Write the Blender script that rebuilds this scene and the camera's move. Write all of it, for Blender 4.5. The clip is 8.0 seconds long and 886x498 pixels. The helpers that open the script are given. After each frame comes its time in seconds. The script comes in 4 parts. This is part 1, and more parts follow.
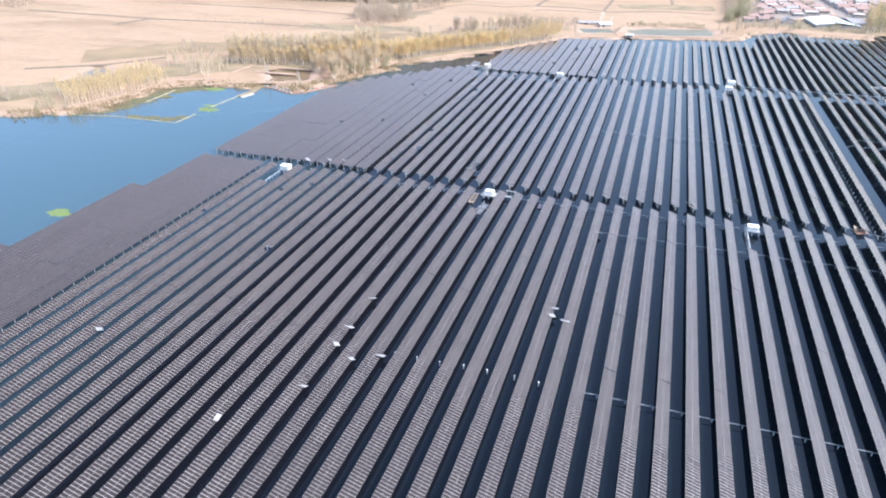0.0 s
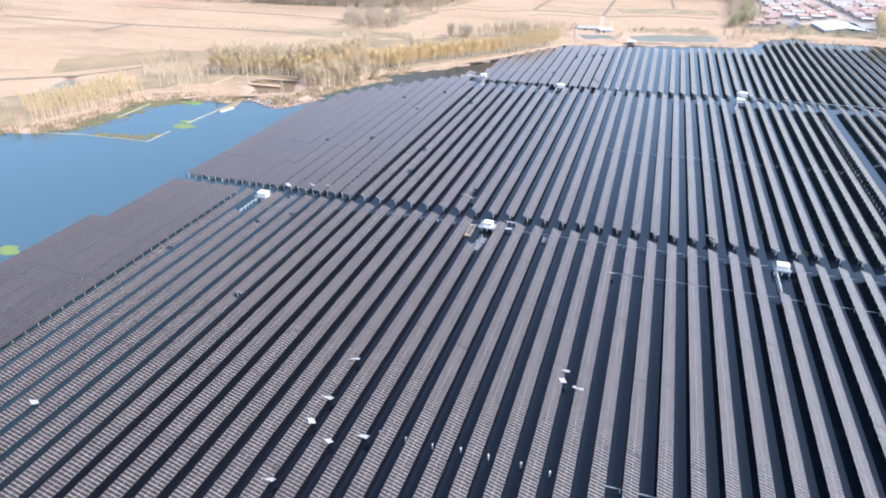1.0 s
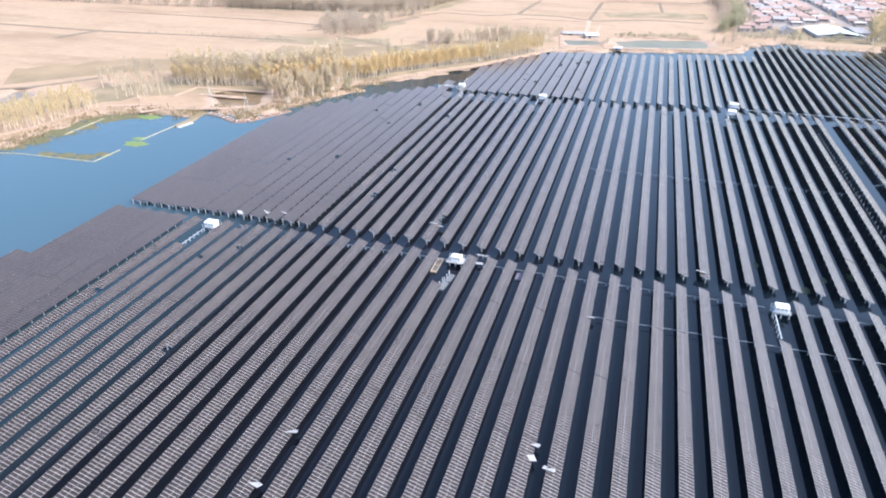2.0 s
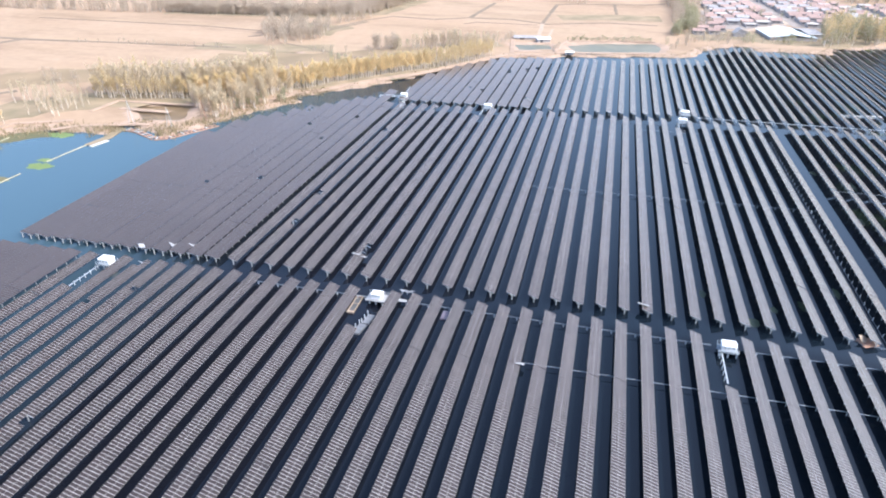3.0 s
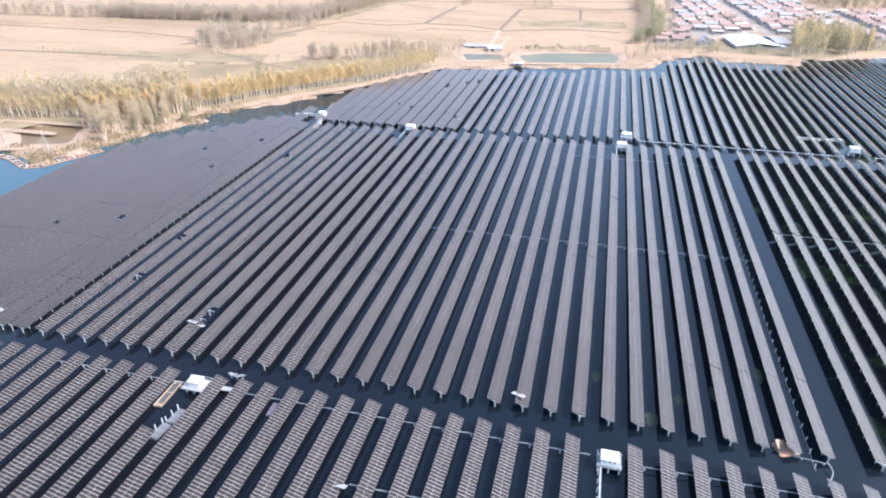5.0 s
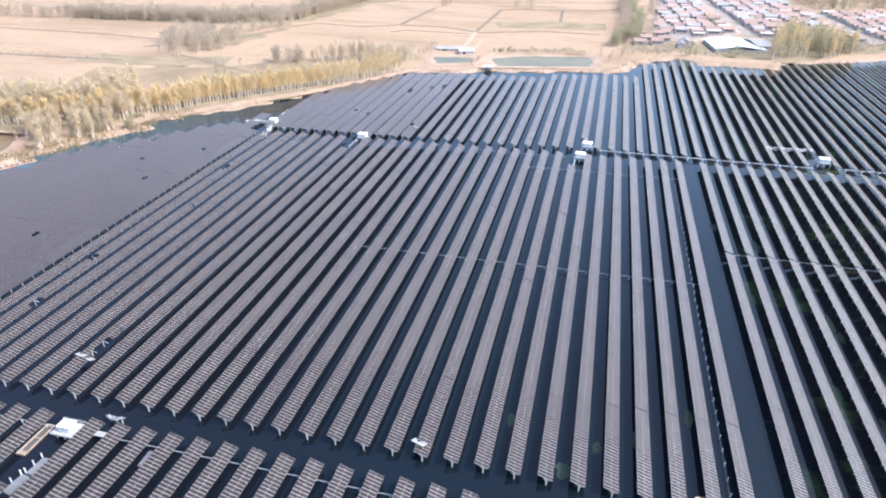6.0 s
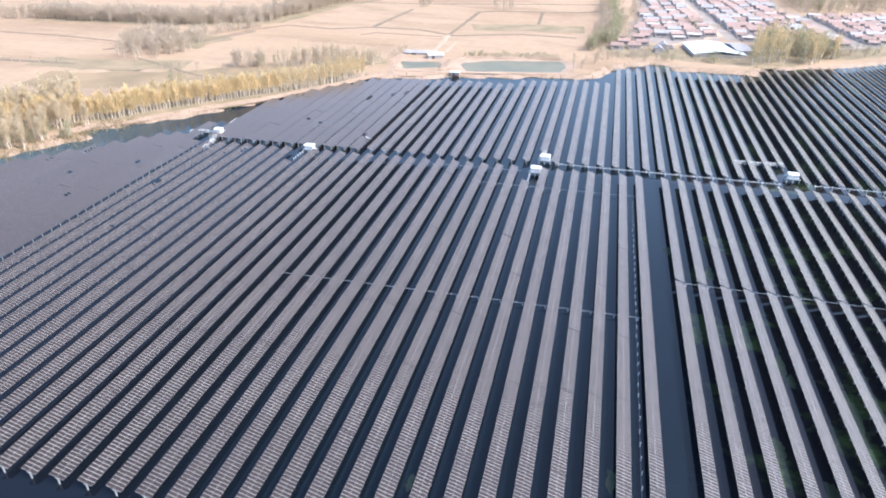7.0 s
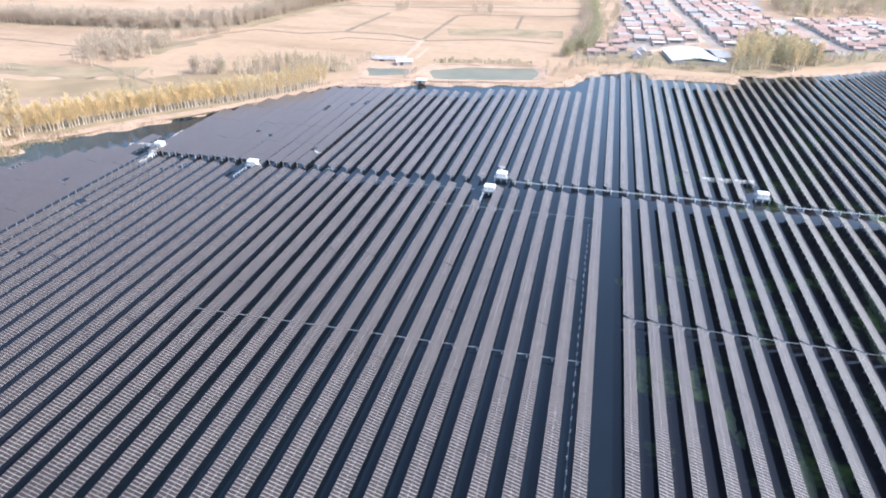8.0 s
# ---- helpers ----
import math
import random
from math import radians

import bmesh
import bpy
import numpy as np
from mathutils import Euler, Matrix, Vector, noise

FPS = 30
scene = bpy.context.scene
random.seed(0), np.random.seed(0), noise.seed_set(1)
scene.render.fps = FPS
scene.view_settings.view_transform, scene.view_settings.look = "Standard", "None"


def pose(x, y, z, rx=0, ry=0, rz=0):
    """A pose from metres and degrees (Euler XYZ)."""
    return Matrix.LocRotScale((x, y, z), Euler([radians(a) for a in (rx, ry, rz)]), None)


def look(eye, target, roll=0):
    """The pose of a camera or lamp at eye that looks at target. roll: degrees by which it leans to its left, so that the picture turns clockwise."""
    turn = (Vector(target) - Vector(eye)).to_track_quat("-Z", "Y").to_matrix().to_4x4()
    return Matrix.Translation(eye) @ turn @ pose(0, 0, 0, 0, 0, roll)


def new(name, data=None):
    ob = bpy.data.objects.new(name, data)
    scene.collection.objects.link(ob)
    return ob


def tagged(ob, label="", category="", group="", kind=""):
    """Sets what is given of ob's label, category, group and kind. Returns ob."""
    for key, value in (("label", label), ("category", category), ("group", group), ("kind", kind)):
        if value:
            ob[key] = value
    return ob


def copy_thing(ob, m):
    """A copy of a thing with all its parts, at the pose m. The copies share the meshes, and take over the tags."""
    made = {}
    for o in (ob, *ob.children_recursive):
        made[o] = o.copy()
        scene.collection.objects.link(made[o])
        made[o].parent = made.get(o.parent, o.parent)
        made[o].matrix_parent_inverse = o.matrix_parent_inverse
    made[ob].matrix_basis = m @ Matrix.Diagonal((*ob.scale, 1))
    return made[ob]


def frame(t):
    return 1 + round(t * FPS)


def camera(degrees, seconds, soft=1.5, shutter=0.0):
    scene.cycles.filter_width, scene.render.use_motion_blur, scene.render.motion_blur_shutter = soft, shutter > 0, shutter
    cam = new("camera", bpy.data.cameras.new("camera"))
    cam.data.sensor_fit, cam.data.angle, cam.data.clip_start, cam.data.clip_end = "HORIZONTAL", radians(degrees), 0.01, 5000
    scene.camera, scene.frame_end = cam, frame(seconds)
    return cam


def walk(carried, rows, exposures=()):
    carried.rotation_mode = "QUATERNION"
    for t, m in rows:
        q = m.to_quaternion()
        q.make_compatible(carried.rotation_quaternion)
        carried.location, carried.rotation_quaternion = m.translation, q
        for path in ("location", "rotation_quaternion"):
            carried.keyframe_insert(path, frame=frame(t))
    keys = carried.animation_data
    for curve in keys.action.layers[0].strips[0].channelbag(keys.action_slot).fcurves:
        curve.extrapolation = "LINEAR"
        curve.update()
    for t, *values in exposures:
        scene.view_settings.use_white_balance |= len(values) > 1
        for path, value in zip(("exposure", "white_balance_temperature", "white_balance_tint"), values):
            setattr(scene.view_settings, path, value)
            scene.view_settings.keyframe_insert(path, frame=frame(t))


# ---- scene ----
cam = camera(69.6, 8.0, soft=1.95)
METRES, EYE, TILT, LEAN, TURN = 251.57, 120.0, 0.0, 0.0, 18.6
ROWS = [
    (0.0, 0.0, 0.0, 0.0, 0.06, -29.03, -0.11),
    (0.5, 0.0012, 0.0624, -0.0004, -0.43, -29.01, -0.11),
    (1.0, 0.0026, 0.1266, -0.0012, -0.43, -28.98, -0.09),
    (2.5, 0.0746, 0.2913, -0.0043, -2.48, -28.87, -0.11),
    (3.0, 0.1182, 0.3369, -0.0057, -4.13, -28.84, -0.15),
    (3.5, 0.1645, 0.3789, -0.0055, -4.73, -28.84, -0.2),
    (4.0, 0.2094, 0.4225, -0.0058, -4.7, -28.84, -0.18),
    (4.5, 0.255, 0.4637, -0.0056, -4.65, -28.86, -0.23),
    (6.0, 0.4135, 0.5595, -0.0072, -4.48, -28.99, -0.35),
    (6.5, 0.4667, 0.5963, -0.0072, -4.55, -29.03, -0.46),
    (7.0, 0.5163, 0.634, -0.0073, -4.6, -29.07, -0.54),
    (7.5, 0.5648, 0.6739, -0.0071, -4.71, -29.05, -0.59),
    (8.0, 0.6118, 0.7134, -0.0071, -4.82, -29.01, -0.65),
]
walk(cam, [(t, pose(0, 0, EYE, TILT, LEAN, TURN) @ pose(METRES * x, METRES * y, METRES * z, 90 + pitch, roll, yaw)) for t, x, y, z, yaw, pitch, roll in ROWS],
     [(0.0, 1.63, 5840, 8), (8.0, 1.63, 5840, 8)])

# ---- sky, sun, exposure ----
SUN_AZ, SUN_EL = radians(92), radians(48)      # clockwise from +y
world = bpy.data.worlds.new("world")
scene.world = world
world.use_nodes = True
wn = world.node_tree
sky = wn.nodes.new("ShaderNodeTexSky")
sky.sky_type = "NISHITA"
sky.sun_disc = False
sky.sun_elevation, sky.sun_rotation = SUN_EL, SUN_AZ
sky.air_density, sky.dust_density, sky.ozone_density = 1.0, 4.0, 2.0
wn.links.new(sky.outputs[0], wn.nodes["Background"].inputs[0])
wn.nodes["Background"].inputs[1].default_value = 0.15
sun = new("sun", bpy.data.lights.new("sun", "SUN"))
sun.data.energy, sun.data.angle, sun.data.color = 1.55, radians(0.6), (1.0, 0.92, 0.82)
sun.matrix_world = look((0, 0, 300), (-math.sin(SUN_AZ) * 100, -math.cos(SUN_AZ) * 100, 300 - 100 * math.tan(SUN_EL)))

# ---- materials ----


def material(name, color, rough=0.6, metal=0.0, ior=1.5):
    m = bpy.data.materials.new(name)
    m.use_nodes = True
    b = m.node_tree.nodes["Principled BSDF"]
    b.inputs["Base Color"].default_value = (*color, 1)
    b.inputs["Roughness"].default_value = rough
    b.inputs["Metallic"].default_value = metal
    b.inputs["IOR"].default_value = ior
    return m


def nodes_of(m):
    return m.node_tree.nodes, m.node_tree.links, m.node_tree.nodes["Principled BSDF"]


def noise_tex(m, scale, detail=4, rough=0.55, coord="Object", stretch=None):
    n, l, b = nodes_of(m)
    c = n.new("ShaderNodeTexCoord")
    t = n.new("ShaderNodeTexNoise")
    t.inputs["Scale"].default_value, t.inputs["Detail"].default_value, t.inputs["Roughness"].default_value = scale, detail, rough
    if stretch:
        mp = n.new("ShaderNodeMapping")
        mp.inputs["Scale"].default_value = stretch
        l.new(c.outputs[coord], mp.inputs[0])
        l.new(mp.outputs[0], t.inputs["Vector"])
    else:
        l.new(c.outputs[coord], t.inputs["Vector"])
    return t.outputs[0]


def ramp(m, fac, stops):
    n, l, b = nodes_of(m)
    r = n.new("ShaderNodeValToRGB")
    e = r.color_ramp.elements
    while len(e) < len(stops):
        e.new(0.5)
    for i, (p, c) in enumerate(stops):
        e[i].position, e[i].color = p, (*c, 1) if len(c) == 3 else c
    l.new(fac, r.inputs[0])
    return r.outputs[0]


def mix(m, fac, a, b_, blend="MIX"):
    n, l, b = nodes_of(m)
    x = n.new("ShaderNodeMix")
    x.data_type, x.blend_type = "RGBA", blend
    for s, v in ((x.inputs[0], fac), (x.inputs[6], a), (x.inputs[7], b_)):
        if isinstance(v, (int, float)):
            s.default_value = v
        elif isinstance(v, tuple):
            s.default_value = (*v, 1)
        else:
            l.new(v, s)
    return x.outputs[2]


def bump(m, height, strength, distance):
    n, l, b = nodes_of(m)
    x = n.new("ShaderNodeBump")
    x.inputs["Strength"].default_value, x.inputs["Distance"].default_value = strength, distance
    l.new(height, x.inputs["Height"])
    l.new(x.outputs[0], b.inputs["Normal"])


def paint(m, col):
    n, l, b = nodes_of(m)
    l.new(col, b.inputs["Base Color"])


def dirty(name, c1, c2, scale, rough, metal=0.0, detail=4):
    m = material(name, c1, rough, metal)
    paint(m, ramp(m, noise_tex(m, scale, detail), [(0.35, c1), (0.68, c2)]))
    return m


def vary(m, amount):
    """Object Info's Random as a grey around 1."""
    n, l, b = nodes_of(m)
    o = n.new("ShaderNodeObjectInfo")
    return ramp(m, o.outputs["Random"], [(0, (1 - amount,) * 3), (1, (1 + amount,) * 3)])


# photovoltaic glass: dark cells under dusty glass
M_CELL = material("pv_glass", (0.1, 0.1, 0.12), 0.2)
base = ramp(M_CELL, noise_tex(M_CELL, 0.25, 3), [(0.3, (0.0205, 0.0155, 0.015)), (0.7, (0.031, 0.0242, 0.0235))])
dust = ramp(M_CELL, noise_tex(M_CELL, 1.7, 5), [(0.42, (0.8, 0.8, 0.8)), (0.75, (1.25, 1.2, 1.15))])
nodes_of(M_CELL)[2].inputs["Specular IOR Level"].default_value = 0.5
nodes_of(M_CELL)[2].inputs["Sheen Weight"].default_value = 0.36
nodes_of(M_CELL)[2].inputs["Sheen Tint"].default_value = (1.0, 0.77, 0.62, 1)
paint(M_CELL, mix(M_CELL, 1.0, mix(M_CELL, 1.0, base, dust, "MULTIPLY"), vary(M_CELL, 0.13), "MULTIPLY"))
M_FRAME = dirty("aluminium_frame", (0.387, 0.3526, 0.3268), (0.301, 0.2752, 0.2537), 0.8, 0.4, 0.15)
M_BACK = dirty("white_backsheet", (0.72, 0.72, 0.72), (0.6, 0.6, 0.6), 0.8, 0.6)
M_DULL = dirty("dull_frame", (0.129, 0.1204, 0.1247), (0.0946, 0.0903, 0.0946), 0.8, 0.5, 0.1)
M_STEEL = dirty("galvanised_steel", (0.5332, 0.5504, 0.5676), (0.3612, 0.3784, 0.3956), 1.5, 0.5, 0.4)
M_PILE = dirty("concrete_pile", (0.473, 0.473, 0.4558), (0.3612, 0.3612, 0.344), 1.2, 0.85)
M_WHITE = dirty("white_enamel", (0.7998, 0.7998, 0.7812), (0.6882, 0.6882, 0.6696), 0.8, 0.45)
M_TRAY = dirty("cable_tray", (0.395, 0.418, 0.43), (0.29, 0.308, 0.325), 0.6, 0.5, 0.2)
M_GRATE = dirty("grey_deck", (0.2, 0.22, 0.24), (0.12, 0.14, 0.15), 0.9, 0.8)
M_ORANGE = dirty("rust_orange", (0.3612, 0.1806, 0.1118), (0.3956, 0.2752, 0.1978), 0.8, 0.85)
M_BOOM = dirty("weathered_float", (0.3956, 0.3612, 0.2666), (0.2838, 0.258, 0.1634), 0.2, 0.8)
M_WOOD = dirty("worn_plank", (0.3612, 0.2838, 0.215), (0.258, 0.1978, 0.1462), 0.7, 0.8)
M_DECK = dirty("pale_deck", (0.344, 0.3354, 0.3268), (0.2494, 0.2408, 0.2365), 0.9, 0.7)
M_DARK = dirty("dark_vent", (0.06, 0.06, 0.065), (0.1, 0.1, 0.1), 2, 0.6)
M_PONTOON = dirty("pontoon_grey", (0.172, 0.1763, 0.1892), (0.1204, 0.1247, 0.1333), 0.9, 0.6)
M_VIOLET = dirty("faded_violet", (0.172, 0.1419, 0.172), (0.1204, 0.1032, 0.129), 0.7, 0.6)

M_WATER = material("lake_water", (0.02, 0.045, 0.07), 0.1, 0, 1.33)
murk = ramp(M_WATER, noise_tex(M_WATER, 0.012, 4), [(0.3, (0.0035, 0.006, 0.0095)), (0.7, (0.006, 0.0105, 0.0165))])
weed = ramp(M_WATER, noise_tex(M_WATER, 0.05, 6, 0.68), [(0.53, (0, 0, 0)), (0.66, (1, 1, 1))])
sep_n, sep_l, sep_b = nodes_of(M_WATER)
sep_b.inputs["Specular IOR Level"].default_value = 0.5
geo = sep_n.new("ShaderNodeNewGeometry")
sxyz = sep_n.new("ShaderNodeSeparateXYZ")
sep_l.new(geo.outputs["Position"], sxyz.inputs[0])
mr = sep_n.new("ShaderNodeMapRange")
mr.inputs["From Min"].default_value, mr.inputs["From Max"].default_value = 103, 122
sep_l.new(sxyz.outputs[0], mr.inputs["Value"])
# shade and reflection of panel undersides, put into the water colour towards -x
brown = sep_n.new("ShaderNodeMapRange")
brown.inputs["From Min"].default_value, brown.inputs["From Max"].default_value = 15, -70
sep_l.new(sxyz.outputs[0], brown.inputs["Value"])
murk = mix(M_WATER, brown.outputs[0], murk, (0.006, 0.007, 0.011))
# open lake side: silty tone with pale sky reflection mixed into its colour
silt_shine = sep_n.new("ShaderNodeMapRange")
silt_shine.inputs["From Min"].default_value, silt_shine.inputs["From Max"].default_value = -125, -225
sep_l.new(sxyz.outputs[0], silt_shine.inputs["Value"])
murk = mix(M_WATER, silt_shine.outputs[0], murk, (0.046, 0.082, 0.104))
murk = mix(M_WATER, mr.outputs[0], murk, (0.012, 0.0115, 0.014))
weedy = mix(M_WATER, 1.0, weed, mr.outputs[0], "MULTIPLY")
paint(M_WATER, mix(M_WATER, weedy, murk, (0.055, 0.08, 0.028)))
bump(M_WATER, noise_tex(M_WATER, 0.9, 3), 0.12, 0.05)

M_GROUND = material("dry_farmland", (0.5, 0.38, 0.26), 0.95)
soil = ramp(M_GROUND, noise_tex(M_GROUND, 0.006, 5), [(0.3, (0.2881, 0.1961, 0.123)), (0.55, (0.3311, 0.2339, 0.1548)), (0.75, (0.2967, 0.2176, 0.1333))])
fine = ramp(M_GROUND, noise_tex(M_GROUND, 0.12, 6, 0.7), [(0.3, (0.87, 0.86, 0.84)), (0.7, (1.05, 1.05, 1.05))])
patch = ramp(M_GROUND, noise_tex(M_GROUND, 0.017, 7, 0.62, "Object", (0.35, 1, 1)), [(0.36, (0.76, 0.74, 0.71)), (0.5, (1.0, 1.0, 1.0)), (0.72, (1.05, 1.04, 1.03))])
furrow = ramp(M_GROUND, noise_tex(M_GROUND, 0.09, 2, 0.5, "Object", (0.05, 1, 1)), [(0.3, (0.96, 0.96, 0.955)), (0.7, (1.03, 1.03, 1.03))])
paint(M_GROUND, mix(M_GROUND, 1.0, mix(M_GROUND, 1.0, mix(M_GROUND, 1.0, soil, fine, "MULTIPLY"), furrow, "MULTIPLY"), patch, "MULTIPLY"))
M_SCRUB = dirty("dry_scrub", (0.258, 0.1935, 0.1204), (0.1591, 0.129, 0.0731), 0.05, 0.95, 0, 6)
M_TRACK = dirty("pale_track", (0.3784, 0.2881, 0.215), (0.3096, 0.2322, 0.172), 0.15, 0.95)
M_BANK = dirty("sandy_bank", (0.3612, 0.2537, 0.1849), (0.2666, 0.1935, 0.1376), 0.1, 0.95)
M_YARD = dirty("village_earth", (0.2924, 0.2451, 0.215), (0.1892, 0.1634, 0.1419), 0.07, 0.95)
M_OLIVE = dirty("olive_stubble", (0.185, 0.135, 0.078), (0.26, 0.187, 0.11), 0.03, 0.95, 0, 6)
M_BROWN = dirty("ploughed_brown", (0.2924, 0.2064, 0.1419), (0.2322, 0.1634, 0.1118), 0.05, 0.95, 0, 6)
M_DITCH = dirty("dark_ditch", (0.129, 0.0989, 0.0688), (0.1892, 0.1419, 0.0989), 0.1, 0.95)
M_BARK = dirty("pale_bark", (0.66, 0.58, 0.49), (0.5, 0.42, 0.34), 1.5, 0.9)


def foliage(name, c1, c2):
    m = material(name, c1, 0.8)
    n, l, b = nodes_of(m)
    g = n.new("ShaderNodeNewGeometry")
    col = ramp(m, g.outputs["Random Per Island"], [(0, c1), (1, c2)])
    leafy = mix(m, 1.0, col, vary(m, 0.12), "MULTIPLY")
    paint(m, leafy)
    thin = n.new("ShaderNodeBsdfTranslucent")
    l.new(leafy, thin.inputs[0])
    both = n.new("ShaderNodeMixShader")
    both.inputs[0].default_value = 0.5
    l.new(b.outputs[0], both.inputs[1])
    l.new(thin.outputs[0], both.inputs[2])
    l.new(both.outputs[0], n["Material Output"].inputs[0])
    return m


M_GOLD = foliage("golden_leaf", (0.651, 0.52, 0.292), (0.768, 0.632, 0.389))
M_TAN = foliage("tan_leaf", (0.583, 0.486, 0.335), (0.7, 0.593, 0.428))
M_TWIG = foliage("bare_twig", (0.4902, 0.4042, 0.3096), (0.5848, 0.4945, 0.3913))
M_GREEN = foliage("dull_green_leaf", (0.344, 0.3354, 0.215), (0.4816, 0.4472, 0.2838))
M_REED = foliage("dry_reed", (0.3096, 0.2408, 0.1376), (0.3956, 0.3268, 0.1892))
M_WALL = dirty("house_render", (0.4816, 0.4429, 0.4171), (0.344, 0.3096, 0.2881), 0.2, 0.9)
M_ROOF = material("clay_roof", (0.42, 0.24, 0.19), 0.85)
paint(M_ROOF, mix(M_ROOF, 1.0, ramp(M_ROOF, noise_tex(M_ROOF, 0.6, 4), [(0.3, (0.2322, 0.1505, 0.129)), (0.7, (0.3612, 0.2623, 0.2322))]), vary(M_ROOF, 0.2), "MULTIPLY"))
M_GREYROOF = dirty("grey_roof", (0.3268, 0.3139, 0.3139), (0.2322, 0.2236, 0.2279), 0.4, 0.8)
M_BLUEROOF = dirty("pale_blue_sheet_roof", (0.4472, 0.516, 0.5418), (0.5332, 0.5676, 0.5848), 0.15, 0.5)
M_ALGAE = dirty("floating_algae", (0.1, 0.15, 0.045), (0.15, 0.19, 0.06), 0.6, 0.9)

# ---- mesh helpers ----


def mesh_of(name, bm, *mats):
    me = bpy.data.meshes.new(name)
    bm.to_mesh(me)
    bm.free()
    for m in mats:
        me.materials.append(m)
    return me


def put(name, me, parent=None, m=None):
    ob = new(name, me)
    if parent:
        ob.parent = parent
    if m is not None:
        ob.matrix_basis = m
    return ob


def part(name, bm, mat, parent, label="", m=None):
    ob = put(name, mesh_of(name, bm, mat), parent, m)
    return tagged(ob, label) if label else ob


def add_box(bm, x0, y0, z0, x1, y1, z1, mat=0, m=None):
    v = [bm.verts.new((x, y, z)) for x in (x0, x1) for y in (y0, y1) for z in (z0, z1)]
    for q in ((0, 1, 3, 2), (4, 6, 7, 5), (0, 4, 5, 1), (2, 3, 7, 6), (0, 2, 6, 4), (1, 5, 7, 3)):
        f = bm.faces.new([v[i] for i in q])
        f.material_index = mat
    if m is not None:
        for w in v:
            w.co = m @ w.co
    return v


def add_rod(bm, a, b, r0, r1=None, n=6, cap=True, mat=0):
    a, b = Vector(a), Vector(b)
    r1 = r0 if r1 is None else r1
    q = (b - a).to_track_quat("Z", "Y")
    rings = []
    for c, r in ((a, r0), (b, r1)):
        rings.append([bm.verts.new(c + q @ Vector((r * math.cos(2 * math.pi * i / n), r * math.sin(2 * math.pi * i / n), 0))) for i in range(n)])
    for i in range(n):
        bm.faces.new((rings[0][i], rings[0][(i + 1) % n], rings[1][(i + 1) % n], rings[1][i])).material_index = mat
    if cap:
        bm.faces.new(rings[1]).material_index = mat
        bm.faces.new(rings[0][::-1]).material_index = mat


def box_mesh(name, mat, *args):
    bm = bmesh.new()
    add_box(bm, *args)
    return mesh_of(name, bm, mat)


def thing(name, label, category, group="", m=None, kind=""):
    e = new(name)
    if m is not None:
        e.matrix_basis = m
    return tagged(e, label, category, group, kind)


def lerp(x, xs, ys):
    return float(np.interp(x, xs, ys))


# ---- lake, ground ----
LAKE = [(-381, 276), (-361, 282), (-352, 291), (-337, 297), (-330, 309), (-331, 343), (-325, 368), (-309, 378), (-281, 379), (-270, 382),
        (-271, 397), (-259, 396), (-239, 385), (-223, 412), (-213, 436), (-205, 457), (-194, 469), (-206, 477), (-204, 484), (-192, 487), (-183, 499), (-162, 520),
        (-144, 548), (-122, 577), (-107, 603), (-89, 637), (-53, 643), (-34, 656), (8, 663), (26, 672), (43, 673), (59, 676), (68, 681),
        (78, 702), (86, 716), (102, 734), (120, 738), (129, 722), (186, 722), (198, 746), (230, 757), (264, 772), (300, 794), (335, 826)]
LAKE += [(430, 900), (520, 700), (520, -320), (-520, -320), (-520, 180), (-430, 262)]
POOLS = [((-38, 700), (-17, 716), (38, 729), (44, 715), (42, 690), (-26, 666)), ((-87, 694), (-56, 700), (-49, 683), (-78, 671)),
         ((-424, 397), (-406, 340), (-398, 334), (-405, 392)), ((-375, 396), (-364, 413), (-342, 402), (-350, 385)),
         ((-292, 433), (-257, 443), (-246, 415), (-268, 408)), ((-284, 574), (-285, 600), (-270, 612), (-262, 606), (-266, 580))]


def signed(poly, X, Y):
    """Distance to a polygon's edge, negative inside."""
    d = np.full(X.shape, 1e9)
    inside = np.zeros(X.shape, bool)
    for (ax, ay), (bx, by) in zip(poly, poly[1:] + poly[:1]):
        t = np.clip(((X - ax) * (bx - ax) + (Y - ay) * (by - ay)) / ((bx - ax) ** 2 + (by - ay) ** 2), 0, 1)
        d = np.minimum(d, np.hypot(X - ax - t * (bx - ax), Y - ay - t * (by - ay)))
        if ay != by:
            inside ^= ((ay > Y) != (by > Y)) & (X < (bx - ax) * (Y - ay) / (by - ay) + ax)
    return np.where(inside, -d, d)


